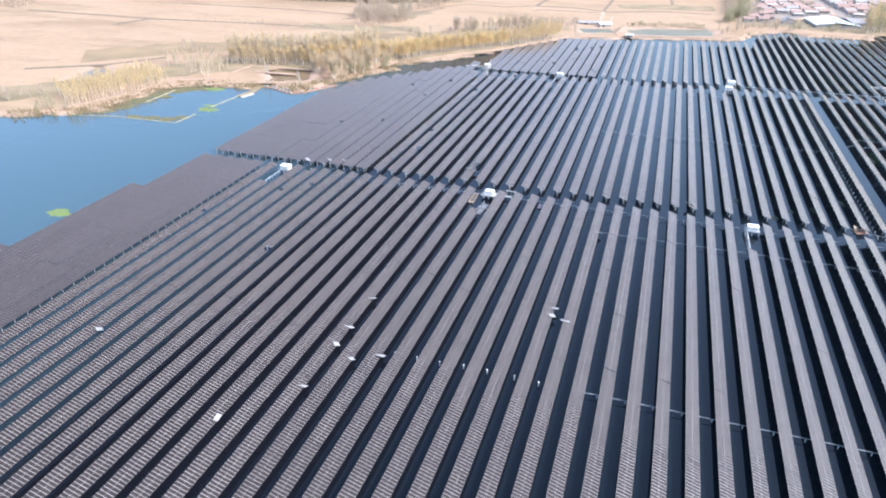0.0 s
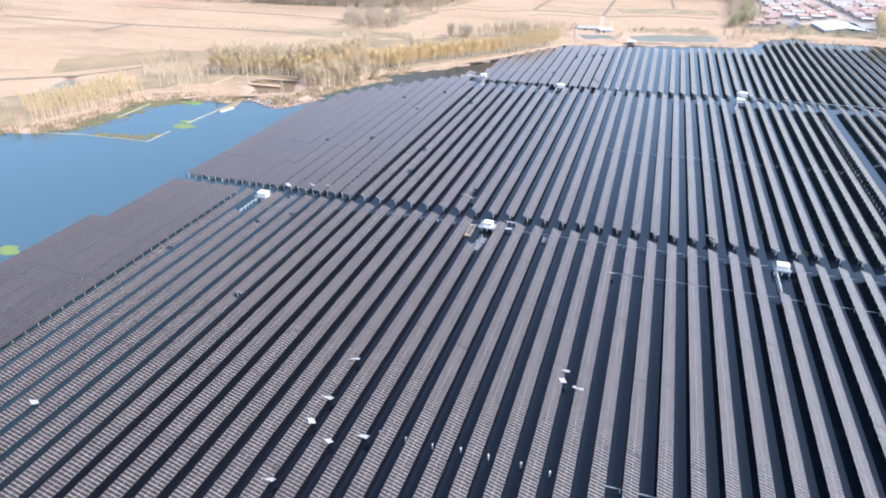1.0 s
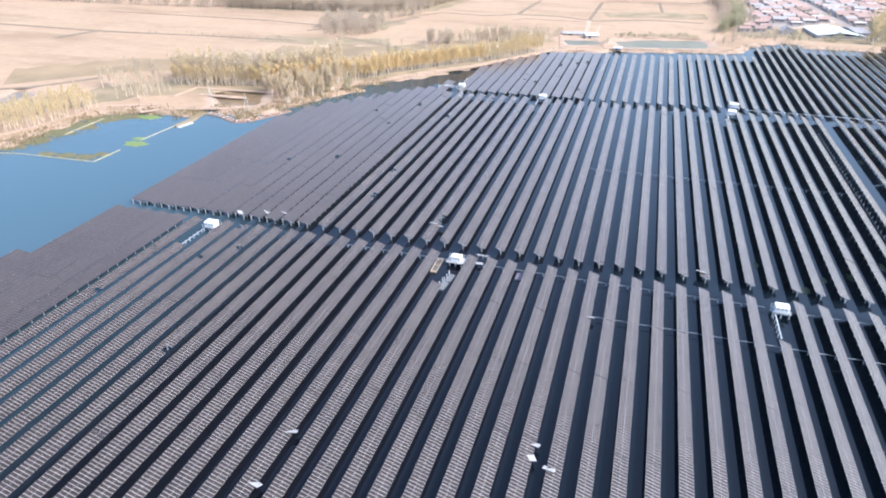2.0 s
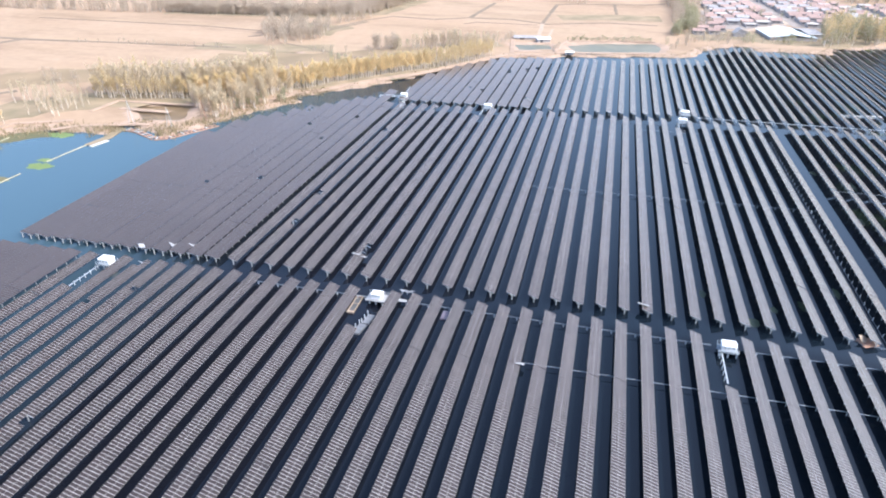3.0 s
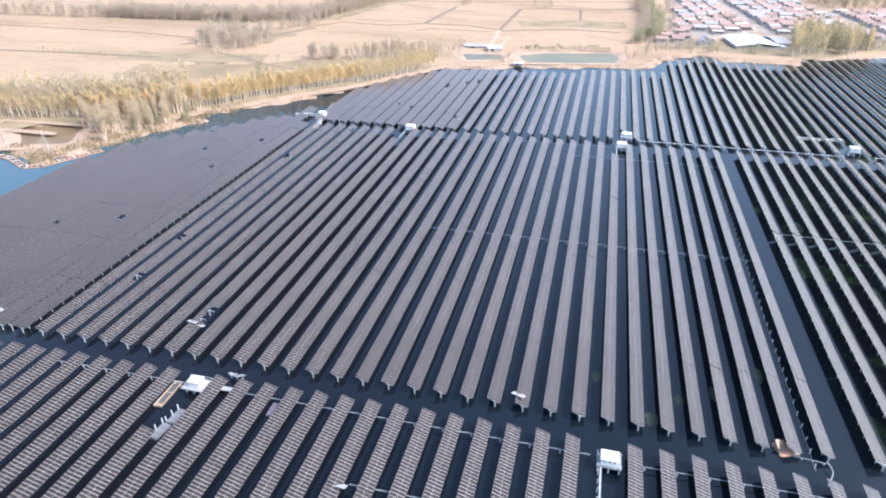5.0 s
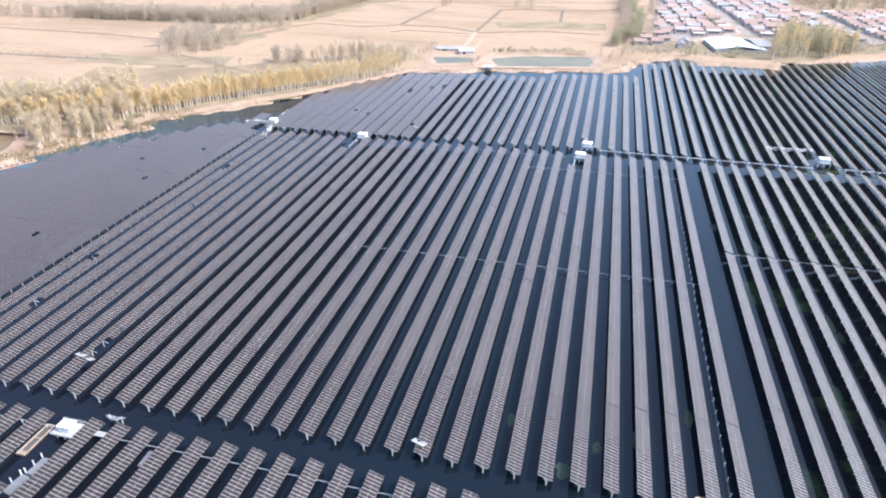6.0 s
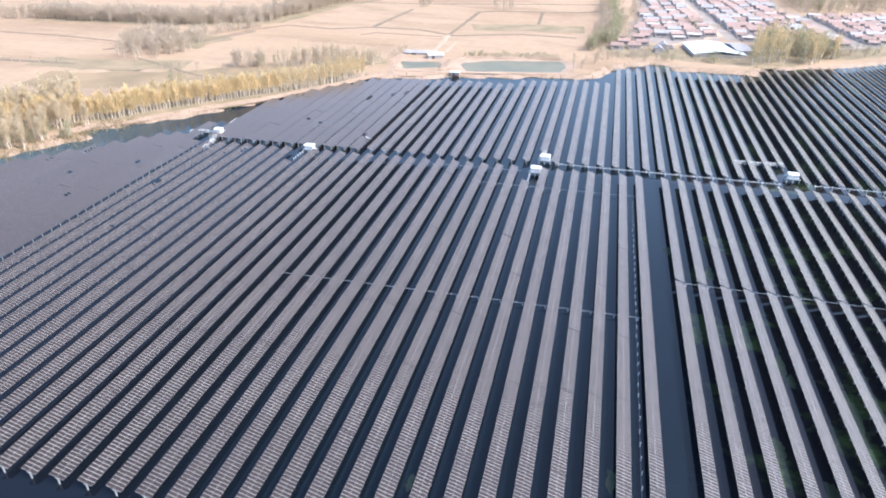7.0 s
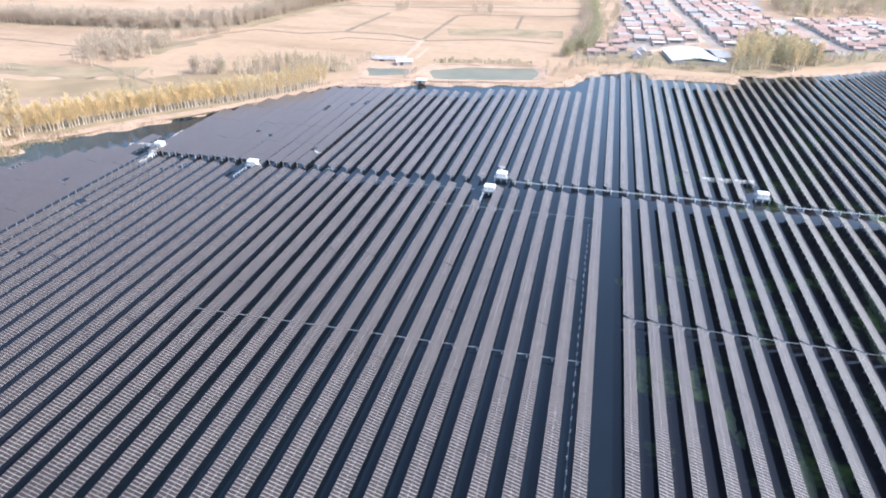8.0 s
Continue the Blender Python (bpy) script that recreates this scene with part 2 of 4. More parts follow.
def build_ground():
    step = 4.0
    gx = np.concatenate(([-4800, -2500, -1400], np.arange(-900, -440, 10.0), np.arange(-440, 350, step), np.arange(350, 620, 10.0), [1200, 2500, 4800]))
    gy = np.concatenate(([-4800, -2000, -900], np.arange(-420, 250, 20.0), np.arange(250, 860, step), np.arange(860, 1500, 12.0), [2200, 3500, 4900]))
    X, Y = np.meshgrid(gx, gy)
    wob = 1.6 * np.sin(X * 0.21 + 1.3 * np.sin(Y * 0.17)) + 1.4 * np.sin(Y * 0.33 + X * 0.11) + np.random.uniform(-0.8, 0.8, X.shape)
    near = (np.abs(X) < 900) & (np.abs(Y - 500) < 1000)
    d = signed(LAKE, X, Y) + np.where(near, wob, 0)
    for p in POOLS:
        d = np.minimum(d, signed(list(p), X, Y) + 0.35 * np.where(near, wob, 0))
    Z = np.clip(d * 0.22, -2.5, 1.1) + np.where(d > 4, 0.25 * np.sin(X * 0.013) * np.sin(Y * 0.017 + 1), 0)
    ny, nx = X.shape
    idx = np.arange(nx * ny).reshape(ny, nx)
    quads = np.stack([idx[:-1, :-1], idx[:-1, 1:], idx[1:, 1:], idx[1:, :-1]], -1).reshape(-1, 4)
    me = bpy.data.meshes.new("ground")
    me.from_pydata(np.stack([X, Y, Z], -1).reshape(-1, 3).tolist(), [], quads.tolist())
    me.materials.append(M_GROUND)
    me.materials.append(M_BANK)
    dq = d.reshape(-1)[quads].mean(1)
    pick = np.where(dq < 7, 1, 0)
    me.polygons.foreach_set("material_index", pick.astype(np.int32))
    me.polygons.foreach_set("use_smooth", np.ones(len(quads), bool))
    return tagged(new("ground", me), "dry tan farmland sloping to a sandy lake shore", "ground", kind="structure")


build_ground()
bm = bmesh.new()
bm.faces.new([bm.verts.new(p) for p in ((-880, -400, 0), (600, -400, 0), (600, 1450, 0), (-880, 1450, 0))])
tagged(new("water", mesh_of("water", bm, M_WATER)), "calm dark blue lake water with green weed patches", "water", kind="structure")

M_POND = dirty("silty_pond", (0.17, 0.155, 0.105), (0.12, 0.12, 0.085), 0.05, 0.5)
M_MUD = dirty("brown_shallows", (0.13, 0.09, 0.05), (0.2, 0.14, 0.08), 0.06, 0.3)
for i, p in enumerate(POOLS):
    if i == 3:
        continue      # clear water, open to the lake's own sheet
    cx, cy = sum(q[0] for q in p) / len(p), sum(q[1] for q in p) / len(p)
    bm = bmesh.new()
    bm.faces.new([bm.verts.new((cx + (x - cx) * 1.25, cy + (y - cy) * 1.25, 0.06)) for x, y in p])
    bmesh.ops.recalc_face_normals(bm, faces=bm.faces)
    if bm.faces[:][0].normal.z < 0:
        bmesh.ops.reverse_faces(bm, faces=bm.faces)
    tagged(new("water_pond", mesh_of("water_pond", bm, M_MUD if 2 <= i <= 4 else M_POND)), "brown shallow pool behind the lake bank" if 2 <= i <= 4 else "silty olive pond water between earthen levees", "pond", kind="structure")

# ---- solar rows ----
PITCH, LOW, HIGH, WIDE = 7.35, 1.6, 2.82, 3.5
TILT_A = math.atan2(HIGH - LOW, WIDE)
MOD_W, MOD_L = 0.99, 1.845
STEP = 1.01
TABLE_N = 28


def slope(u, y, up=0.0, tilt=TILT_A, low=LOW):
    """A point on the panel plane: u metres up the slope from the low edge."""
    return Vector((-u * math.cos(tilt) + up * math.sin(tilt), y, low + u * math.sin(tilt) + up * math.cos(tilt)))


def add_slab(bm, u0, y0, u1, y1, z0, z1, mat=0, tilt=TILT_A, low=LOW, under=None):
    v = [bm.verts.new(slope(u, y, z, tilt, low)) for u in (u0, u1) for y in (y0, y1) for z in (z0, z1)]
    for q in ((0, 1, 3, 2), (4, 6, 7, 5), (0, 4, 5, 1), (2, 3, 7, 6), (0, 2, 6, 4), (1, 5, 7, 3)):
        bm.faces.new([v[i] for i in q][::-1]).material_index = under if under is not None and q == (0, 2, 6, 4) else mat


RIM_U, RIM_Y = 0.014, 0.042
# two kinds of table: two modules high, and the flatter, broader one of the landward rows, three high
KINDS = {"two": (2, TILT_A, LOW), "three": (3, radians(9), 1.8)}
MOD_LONG = {"two": MOD_L, "three": 1.95}
deck_cache, frame_cache, rail_cache = {}, {}, {}


def add_glass(bm, u, y, tilt, low, long=MOD_L):
    q = [slope(u + a, y + b, 0.006, tilt, low) for a, b in ((RIM_U, RIM_Y), (RIM_U, MOD_W - RIM_Y), (long - RIM_U, MOD_W - RIM_Y), (long - RIM_U, RIM_Y))]
    f = bm.faces.new([bm.verts.new(p) for p in q])
    f.material_index = 1
    f.normal_update()
    if f.normal.z < 0:
        f.normal_flip()


def deck_mesh(n, kind, gone=None):
    """n columns of modules: an aluminium frame sheet with the glass of each module set proud in it. gone: a course and two columns between which modules are missing."""
    if (n, kind, gone) not in deck_cache:
        high, tilt, low = KINDS[kind]
        long = MOD_LONG[kind]
        bm = bmesh.new()
        for j in range(high):
            u = j * (long + 0.02)
            spans = [(0, n)] if not gone or gone[0] != j else [(0, gone[1]), (gone[2], n)]
            for a, b in spans:
                if b > a:
                    add_slab(bm, u, a * STEP, u + long + (0.02 if j < high - 1 else 0), b * STEP - 0.02, -0.035, 0, 0, tilt, low, 2)
                for i in range(a, b):
                    add_glass(bm, u, i * STEP, tilt, low, long)
        deck_cache[n, kind, gone] = mesh_of("table", bm, M_FRAME if kind == "two" else M_DULL, M_CELL, M_BACK)
    return deck_cache[n, kind, gone]


def rail_mesh(n):
    """The four purlins of a table whose modules are laid one by one."""
    if n not in rail_cache:
        bm = bmesh.new()
        for u in (0.42, 1.42, 2.3, 3.25):
            add_slab(bm, u - 0.03, 0, u + 0.03, n * STEP, -0.11, -0.05)
        rail_cache[n] = mesh_of("table", bm, M_STEEL)
    return rail_cache[n]


def add_support(bm, y, kind="two"):
    """One pile, or two under a broad table, with cross beam and brace."""
    if kind == "two":
        add_rod(bm, (-2.05, y, -1.5), (-2.05, y, 2.1), 0.15, 0.15, 6)
        add_slab(bm, 0.15, y - 0.06, 3.55, y + 0.06, -0.22, -0.1, 1)
        add_rod(bm, (-2.05, y, 1.2), slope(3.1, y, -0.2), 0.08, 0.08, 4)
    else:
        high, tilt, low = KINDS[kind]
        for u in (1.2, 5.0):
            p = slope(u, y, -0.2, tilt, low)
            add_rod(bm, (p.x, y, -1.5), p, 0.15, 0.15, 6)
        add_slab(bm, 0.15, y - 0.06, 6.2, y + 0.06, -0.22, -0.1, 1, tilt, low)


def support_mesh(n, kind):
    if (n, kind) not in frame_cache:
        bm = bmesh.new()
        length = n * STEP
        count = max(1, round(length / 4.7))
        for i in range(count):
            add_support(bm, (i + 0.5) * length / count, kind)
        frame_cache[n, kind] = mesh_of("support_frame", bm, M_PILE, M_STEEL)
    return frame_cache[n, kind]


bm = bmesh.new()
add_rod(bm, (0, 0, -1.6), (0, 0, 1.9), 0.16, 0.16, 8)
add_rod(bm, (0, 0, 1.25), (-0.75, 0, 2.02), 0.06, 0.06, 5)
add_rod(bm, (0, 0, 1.15), (0.7, 0, 1.6), 0.06, 0.06, 5)
END_PILE = mesh_of("trestle", bm, M_PILE)
END_BEAM = {}
for kind, (high, tilt, low) in KINDS.items():
    bm = bmesh.new()
    add_slab(bm, 0.2, -0.1, high * (MOD_LONG[kind] + 0.02) - 0.2, 0.1, -0.26, -0.06, 0, tilt, low)
    END_BEAM[kind] = mesh_of("end_beam", bm, M_STEEL)
bm = bmesh.new()
add_slab(bm, 0, 0, MOD_L, MOD_W, -0.035, 0, under=2)
add_glass(bm, 0, 0, TILT_A, LOW)
MODULE_ME = mesh_of("module", bm, M_FRAME, M_CELL, M_BACK)
rnd = random.Random(4)
single_tables = []
# places where some modules are missing
SLOTS = [(-196, 243, 9), (-158, 246, 5), (-158, 255, 5), (-151, 249, 5), (-150, 241, 2), (-158, 230, 4), (-62, 590, 6), (-54, 595, 8), (-83, 522, 4), (-81, 549, 6),
         (-49, 507, 4), (-73, 574, 9), (-93, 527, 3), (-176, 330, 2), (-152, 340, 4), (-148, 400, 3), (-118, 300, 5), (-118, 330, 4), (-110, 380, 6), (-84, 284, 8),
         (-137, 440, 4), (-160, 420, 3), (-188, 425, 12), (-181, 432, 14), (-174, 446, 10), (-100, 470, 5), (-112, 465, 4), (-118, 420, 6), (-133, 180, 3), (-180, 200, 3)]


def solar_row(x, y0, y1, group, from_end, label, kind="two", lean=0.0):
    """A row of tables from y0 to y1 whose low edge runs at x. from_end: the tables are counted from y1."""
    if y1 - y0 < 6:
        return
    row = thing("solar_row", label, "solar panels", group, pose(x, y0, 0, 0, 0, lean))
    sizes, left = [], y1 - y0
    while left > 3 * STEP:
        n = min(TABLE_N, int((left + 0.01) / STEP))
        gap = 0.2 if rnd.random() < 0.03 else 0.03
        sizes.append((n, gap))
        left -= n * STEP + gap
    if from_end:
        sizes = sizes[::-1]
    y = max(0.0, left) if from_end else 0.0
    for n, gap in sizes:
        dz, dt, sag = rnd.uniform(-0.04, 0.04), rnd.gauss(0, 0.45), rnd.gauss(0, 0.12)
        m = pose(0, y, 0) @ pose(-1.8, 0, 2.2 + dz, sag, dt, 0) @ pose(1.8, 0, -2.2)
        mid = y0 + y + n * STEP / 2
        close = kind == "two" and n == TABLE_N and ((-73 < x < 5 and 70 < mid < 112) or (-25 < x < 70 and 270 < mid < 300))
        if close:
            single_tables.append((row, n, m))
        else:
            gone = None
            for sx, sy, length in SLOTS:
                if -0.5 < x - sx < 6.5 and y0 + y < sy < y0 + y + n * STEP:
                    first = int((sy - y0 - y) / STEP)
                    gone = (int(rnd.random() * KINDS[kind][0]), first, min(n, first + length))
            t = put("table", deck_mesh(n, kind, gone), row, m)
            put("support_frame", support_mesh(n, kind), t)["kind"] = "stuff"
        y += n * STEP + gap
    high, tilt, low = KINDS[kind]
    for u in ((1.42,) if kind == "two" else (1.2, 5.0)):
        p = slope(u, 0.25, -0.2, tilt, low)
        put("trestle", END_PILE, row, pose(p.x, 0.02, p.z - 1.9))
    put("end_beam", END_BEAM[kind], row, pose(0, 0.2, 0))


def end_1(x):
    return lerp(x, [-213, -70, 0, 90, 200], [258, 261.3, 262.9, 263.5, 265])


def start_2(x):
    return lerp(x, [-213, -123, -40, 0, 97, 240], [265, 267.2, 269.5, 270.6, 271.7, 274])


def end_2(x):
    return lerp(x, [-213, -130, 0, 100, 240], [474, 478, 485, 489.3, 494])


def start_3(x):
    return lerp(x, [-140, -60, 14, 45, 100, 330], [484.5, 488, 491.5, 496, 498.5, 505])


BANK_X = [-213, -205, -195, -183, -174, -164, -150, -139, -133, -122, -110, -85, -60, -8, 8, 15, 21, 35, 48, 56, 70, 79]
BANK_Y = [388, 416, 432, 446, 458, 470, 484, 490, 548, 566, 590, 626, 634, 641, 639, 643, 652, 656, 658, 664, 661, 662]
BANK_X += [85, 100, 107, 122, 129, 137, 180, 188, 196, 226, 233, 262, 330]
BANK_Y += [708, 710, 725, 728, 713, 709, 710, 716, 739, 746, 759, 763, 815]
SHORT_1 = {6: 239.0, -9: 239.5, -23: 237.0, -30: 214.0, -31: 150.0}
ROW_LABEL = "long pile-mounted row of dusty grey solar panels over water"
BROAD_LABEL = "broad low-tilt row of violet-grey solar panels over water"
for k in range(-31, 27):
    x = 1.65 + PITCH * k
    broad = k <= -25
    solar_row(x, -40, SHORT_1.get(k, end_1(x)), "near solar block", True, BROAD_LABEL if broad else ROW_LABEL, "three" if broad else "two")
for k in range(-29, 14):
    x = 2.4 + PITCH * k
    broad = k <= -18
    far = lerp(x, BANK_X, BANK_Y)
    if x > -133:
        far = min(end_2(x), far) - {6: 16, -10: 17}.get(k, 0)
    solar_row(x, start_2(x), far, "middle solar block", False, BROAD_LABEL if broad else ROW_LABEL, "three" if broad else "two", 0.2)
for j in range(0, 18):
    x = 109.7 + 7.32 * j
    solar_row(x - 0.43, 394.9, end_2(x), "solar block beyond the channel", False, ROW_LABEL, "two", 0.2)
    solar_row(x, start_2(x), 393.7, "solar block beyond the channel", True, ROW_LABEL, "two", 0.2)
for k in range(-17, 46):
    x = -1.3 + 7.3 * k
    broad = k <= -6
    y0 = start_3(x) + {7: 14, 23: 20}.get(k, 0)
    solar_row(x, y0, lerp(x, BANK_X, BANK_Y), "far solar block", False, BROAD_LABEL if broad else ROW_LABEL, "three" if broad else "two")

# ---- cable trays, walkways, booms ----
TRAY_POST = bmesh.new()
add_rod(TRAY_POST, (0, 0, -1.2), (0, 0, 1.15), 0.13, 0.13, 6)
TRAY_POST = mesh_of("post", TRAY_POST, M_WHITE)


def cable_tray(x0, x1, y0, y1, z, label, every=7.35):
    length = math.hypot(x1 - x0, y1 - y0)
    e = thing("cable_tray", label, "cable tray", "", pose(x0, y0, 0, 0, 0, math.degrees(math.atan2(y1 - y0, x1 - x0))))
    bm = bmesh.new()
    for side in (-0.1, 0.06):
        add_box(bm, 0, side, z, length, side + 0.04, z + 0.1)
    add_box(bm, 0, -0.06, z, length, 0.06, z + 0.03)
    part("channel", bm, M_TRAY, e)
    i = 0.5 * every
    while i < length:
        put("post", TRAY_POST, e, pose(i, 0, z - 1.15))
        i += every
    return e


TRAY_LABEL = "pale galvanised cable tray on short posts above water"
cable_tray(-112, -67, 257.2, 257.8, 1.1, TRAY_LABEL)
cable_tray(-58, 41, 257.9, 259.0, 1.1, TRAY_LABEL)
cable_tray(50, 93, 258.2, 259.0, 1.1, TRAY_LABEL)
cable_tray(-12, 98, 236.4, 238.0, 1.1, TRAY_LABEL)
cable_tray(-6, 90, 138.8, 140.2, 1.1, TRAY_LABEL)
cable_tray(-28, 95, 366, 369.6, 1.1, TRAY_LABEL)
cable_tray(106, 232, 394.2, 394.3, 1.5, TRAY_LABEL, 7.32)
cable_tray(20, 95, 464.5, 466, 1.1, TRAY_LABEL)
cable_tray(-10, 40, 481, 483, 1.1, TRAY_LABEL)


def aisle_walk(x0, x1, y0, y1):
    """A railed service walkway on piles."""
    length = x1 - x0
    e = thing("service_walkway", "narrow grey steel walkway with pale railings on piles", "walkway", "", pose(x0, y0, 0, 0, 0, math.degrees(math.atan2(y1 - y0, length))))
    bm = bmesh.new()
    add_box(bm, 0, -0.16, 1.2, length, 0.16, 1.28)
    part("deck", bm, M_PONTOON, e)
    for side in (-0.2, 0.2):
        bm = bmesh.new()
        add_box(bm, 0, side - 0.03, 1.6, length, side + 0.03, 1.68)
        part("rail", bm, M_WHITE, e)
    bm = bmesh.new()
    add_rod(bm, (0, -0.3, -1.2), (0, -0.3, 2.0), 0.11)
    post = mesh_of("post", bm, M_WHITE)
    i = 1.0
    while i < length:
        put("post", post, e, pose(i, 0, 0))
        put("post", post, e, pose(i, 0.6, 0))
        i += 7.3
    return e


aisle_walk(56, 160, 495.6, 497.2)
aisle_walk(174, 328, 499.0, 502.6)

# floating line with upright markers beside the channel
line = thing("floating_boom", "thin pale floating line with upright white markers", "boom", "", pose(93.1, 268, 0, 0, 0, 0.2))
bm = bmesh.new()
add_box(bm, -0.07, 0, -0.05, 0.07, 196, 0.1)
part("float_tube", bm, M_PONTOON, line)
bm = bmesh.new()
add_rod(bm, (0, 0, -0.6), (0, 0, 1.4), 0.12, 0.1, 6)
MARK_ME = mesh_of("marker", bm, M_WHITE)
for i in range(43):
    put("marker", MARK_ME, line, pose(rnd.uniform(-0.15, 0.15), 1 + i * 4.55, 0, rnd.uniform(-6, 6), rnd.uniform(-6, 6)))

bm = bmesh.new()
add_rod(bm, (0, 0, -1), (0, 0, 1.5), 0.16, 0.16, 8)
add_rod(bm, (0, 0, 1.5), (0, 0, 1.62), 0.2, 0.2, 8)
STAKE_ME = mesh_of("stake", bm, M_WHITE)
for x, y in ((-55, 138), (-48, 138), (-41, 139), (-34, 139), (-26, 139), (-62, 138), (-19, 138.5)):
    tagged(put("stake", STAKE_ME, None, pose(x + 0.6, y, 0)), "short white concrete stake standing in water", "stake", "stakes between the rows")


def boom(points, label):
    """A floating white boom in straight lengths."""
    e = thing("boom", label, "boom", "", pose(points[0][0], points[0][1], 0))
    for a, b in zip(points, points[1:]):
        bm = bmesh.new()
        a3 = Vector((a[0] - points[0][0], a[1] - points[0][1], 0.1))
        b3 = Vector((b[0] - points[0][0], b[1] - points[0][1], 0.1))
        n = max(2, int((b3 - a3).length / 6))
        for i in range(n):
            add_rod(bm, a3.lerp(b3, i / n), a3.lerp(b3, (i + 0.94) / n), 0.28, 0.28, 6)
        part("float", bm, M_BOOM, e)


boom([(-342, 294), (-314, 299), (-271, 301), (-271, 320)], "pale yellowish floating boom enclosing a brown weedy corner of the lake")
boom([(-319, 331), (-320, 362)], "straight pale yellowish floating boom beside the bank")
boom([(-271, 336), (-270, 356), (-269, 370)], "straight pale yellowish floating boom reaching from a small jetty")

# ---- transformer platforms ----


def cabin(x, y, label, turn=0.0, size=(4.4, 3.2, 2.1), gang=0.0, apron=(0.9, 0.7), deck=None):
    """A transformer cabin on a railed pile platform; gang: length of a gangway towards -y."""
    e = thing("transformer_platform", label, "transformer", "transformer platforms", pose(x, y, 0, 0, 0, turn))
    w, d, h = size
    base = 1.7
    bm = bmesh.new()
    ax, ay = apron
    add_box(bm, -w / 2 - ax, -d / 2 - ay, base - 0.25, w / 2 + ax, d / 2 + ay, base)
    part("platform", bm, deck or M_GRATE, e)
    bm = bmesh.new()
    add_rod(bm, (0, 0, -1.5), (0, 0, base - 0.25), 0.22, 0.22, 8)
    pile = mesh_of("pile", bm, M_WHITE)
    for px in (-w / 2 - 0.5, 0, w / 2 + 0.5):
        for py in (-d / 2 - 0.4, d / 2 + 0.4):
            put("pile", pile, e, pose(px, py, 0))
    bm = bmesh.new()
    add_box(bm, -w / 2, -d / 2, base, w / 2, d / 2, base + h)
    bmesh.ops.bevel(bm, geom=bm.edges[:], offset=0.06, segments=1, affect="EDGES")
    body = part("body", bm, M_WHITE, e)
    for i in range(3):
        bm = bmesh.new()
        add_box(bm, -w / 2 + 0.2 + i * (w - 0.3) / 3, -d / 2 - 0.03, base + 0.2, -w / 2 + 0.05 + (i + 1) * (w - 0.3) / 3, -d / 2 + 0.02, base + h - 0.35)
        door = part("door", bm, M_WHITE, body)
        bm = bmesh.new()
        for s in range(4):
            cx = -w / 2 + 0.4 + i * (w - 0.3) / 3
            add_box(bm, cx, -d / 2 - 0.05, base + 1.05 + s * 0.14, cx + 0.7, -d / 2 - 0.028, base + 1.12 + s * 0.14)
        part("vent", bm, M_DARK, door)
    bm = bmesh.new()
    v = add_box(bm, -w / 2 - 0.2, -d / 2 - 0.2, base + h, w / 2 + 0.2, d / 2 + 0.2, base + h + 0.22)
    for q in v:
        if q.co.z > base + h + 0.1:
            q.co.x *= 0.9
            q.co.y *= 0.85
    part("roof", bm, M_WHITE, e)
    for sy in (-1, 1):
        bm = bmesh.new()
        for z in (0.55, 1.05):
            add_rod(bm, (-w / 2 - ax + 0.05, sy * (d / 2 + ay - 0.05), base + z), (w / 2 + ax - 0.05, sy * (d / 2 + ay - 0.05), base + z), 0.035, n=4)
        for i in range(5):
            xx = (-w / 2 - ax + 0.05) + i * (w + 2 * ax - 0.1) / 4
            add_rod(bm, (xx, sy * (d / 2 + ay - 0.05), base), (xx, sy * (d / 2 + ay - 0.05), base + 1.05), 0.035, n=4)
        part("railing", bm, M_WHITE, e)
    if gang:
        g0 = -d / 2 - 0.7
        bm = bmesh.new()
        add_box(bm, -w / 2 - 0.1, g0 - gang, base - 0.3, -w / 2 + 0.32, g0, base - 0.18)
        gw = part("gangway", bm, M_TRAY, e)
        for i in range(int(gang / 2.6)):
            bm = bmesh.new()
            add_rod(bm, (-w / 2 - 0.4, g0 - 1 - i * 2.6, -1), (-w / 2 - 0.4, g0 - 1 - i * 2.6, base - 0.1), 0.1, n=6)
            part("post", bm, M_WHITE, gw)
    return e


CAB = "white box transformer cabin on a railed pile platform"
cabin(-167.4, 254.2, CAB + " with gangway", 0, (4.4, 3.2, 2.1), 15)
cabin(-64.4, 257.4, CAB + " beside pontoons", 0, (3.4, 2.5, 1.8), 0.0, (1.7, 1.2), M_DECK)
cabin(45.4, 257.4, CAB + " with gangway", 0, (3.9, 2.9, 1.95), 14)
cabin(-70.5, 482.5, CAB + " with gangway", 0, (4.6, 3.4, 2.3), 13)
cabin(47.2, 482.5, CAB + " with gangway", 0, (4.6, 3.4, 2.3), 12)
cabin(50.0, 499.5, CAB + " beside another", 0, (4.6, 3.4, 2.3))
cabin(166.6, 506.5, CAB + " on a walkway", 0, (4.6, 3.4, 2.3))
cabin(-129.5, 493, "white pump cabin among pale scaffold frames on piles", 0, (4.0, 3.2, 2.4))


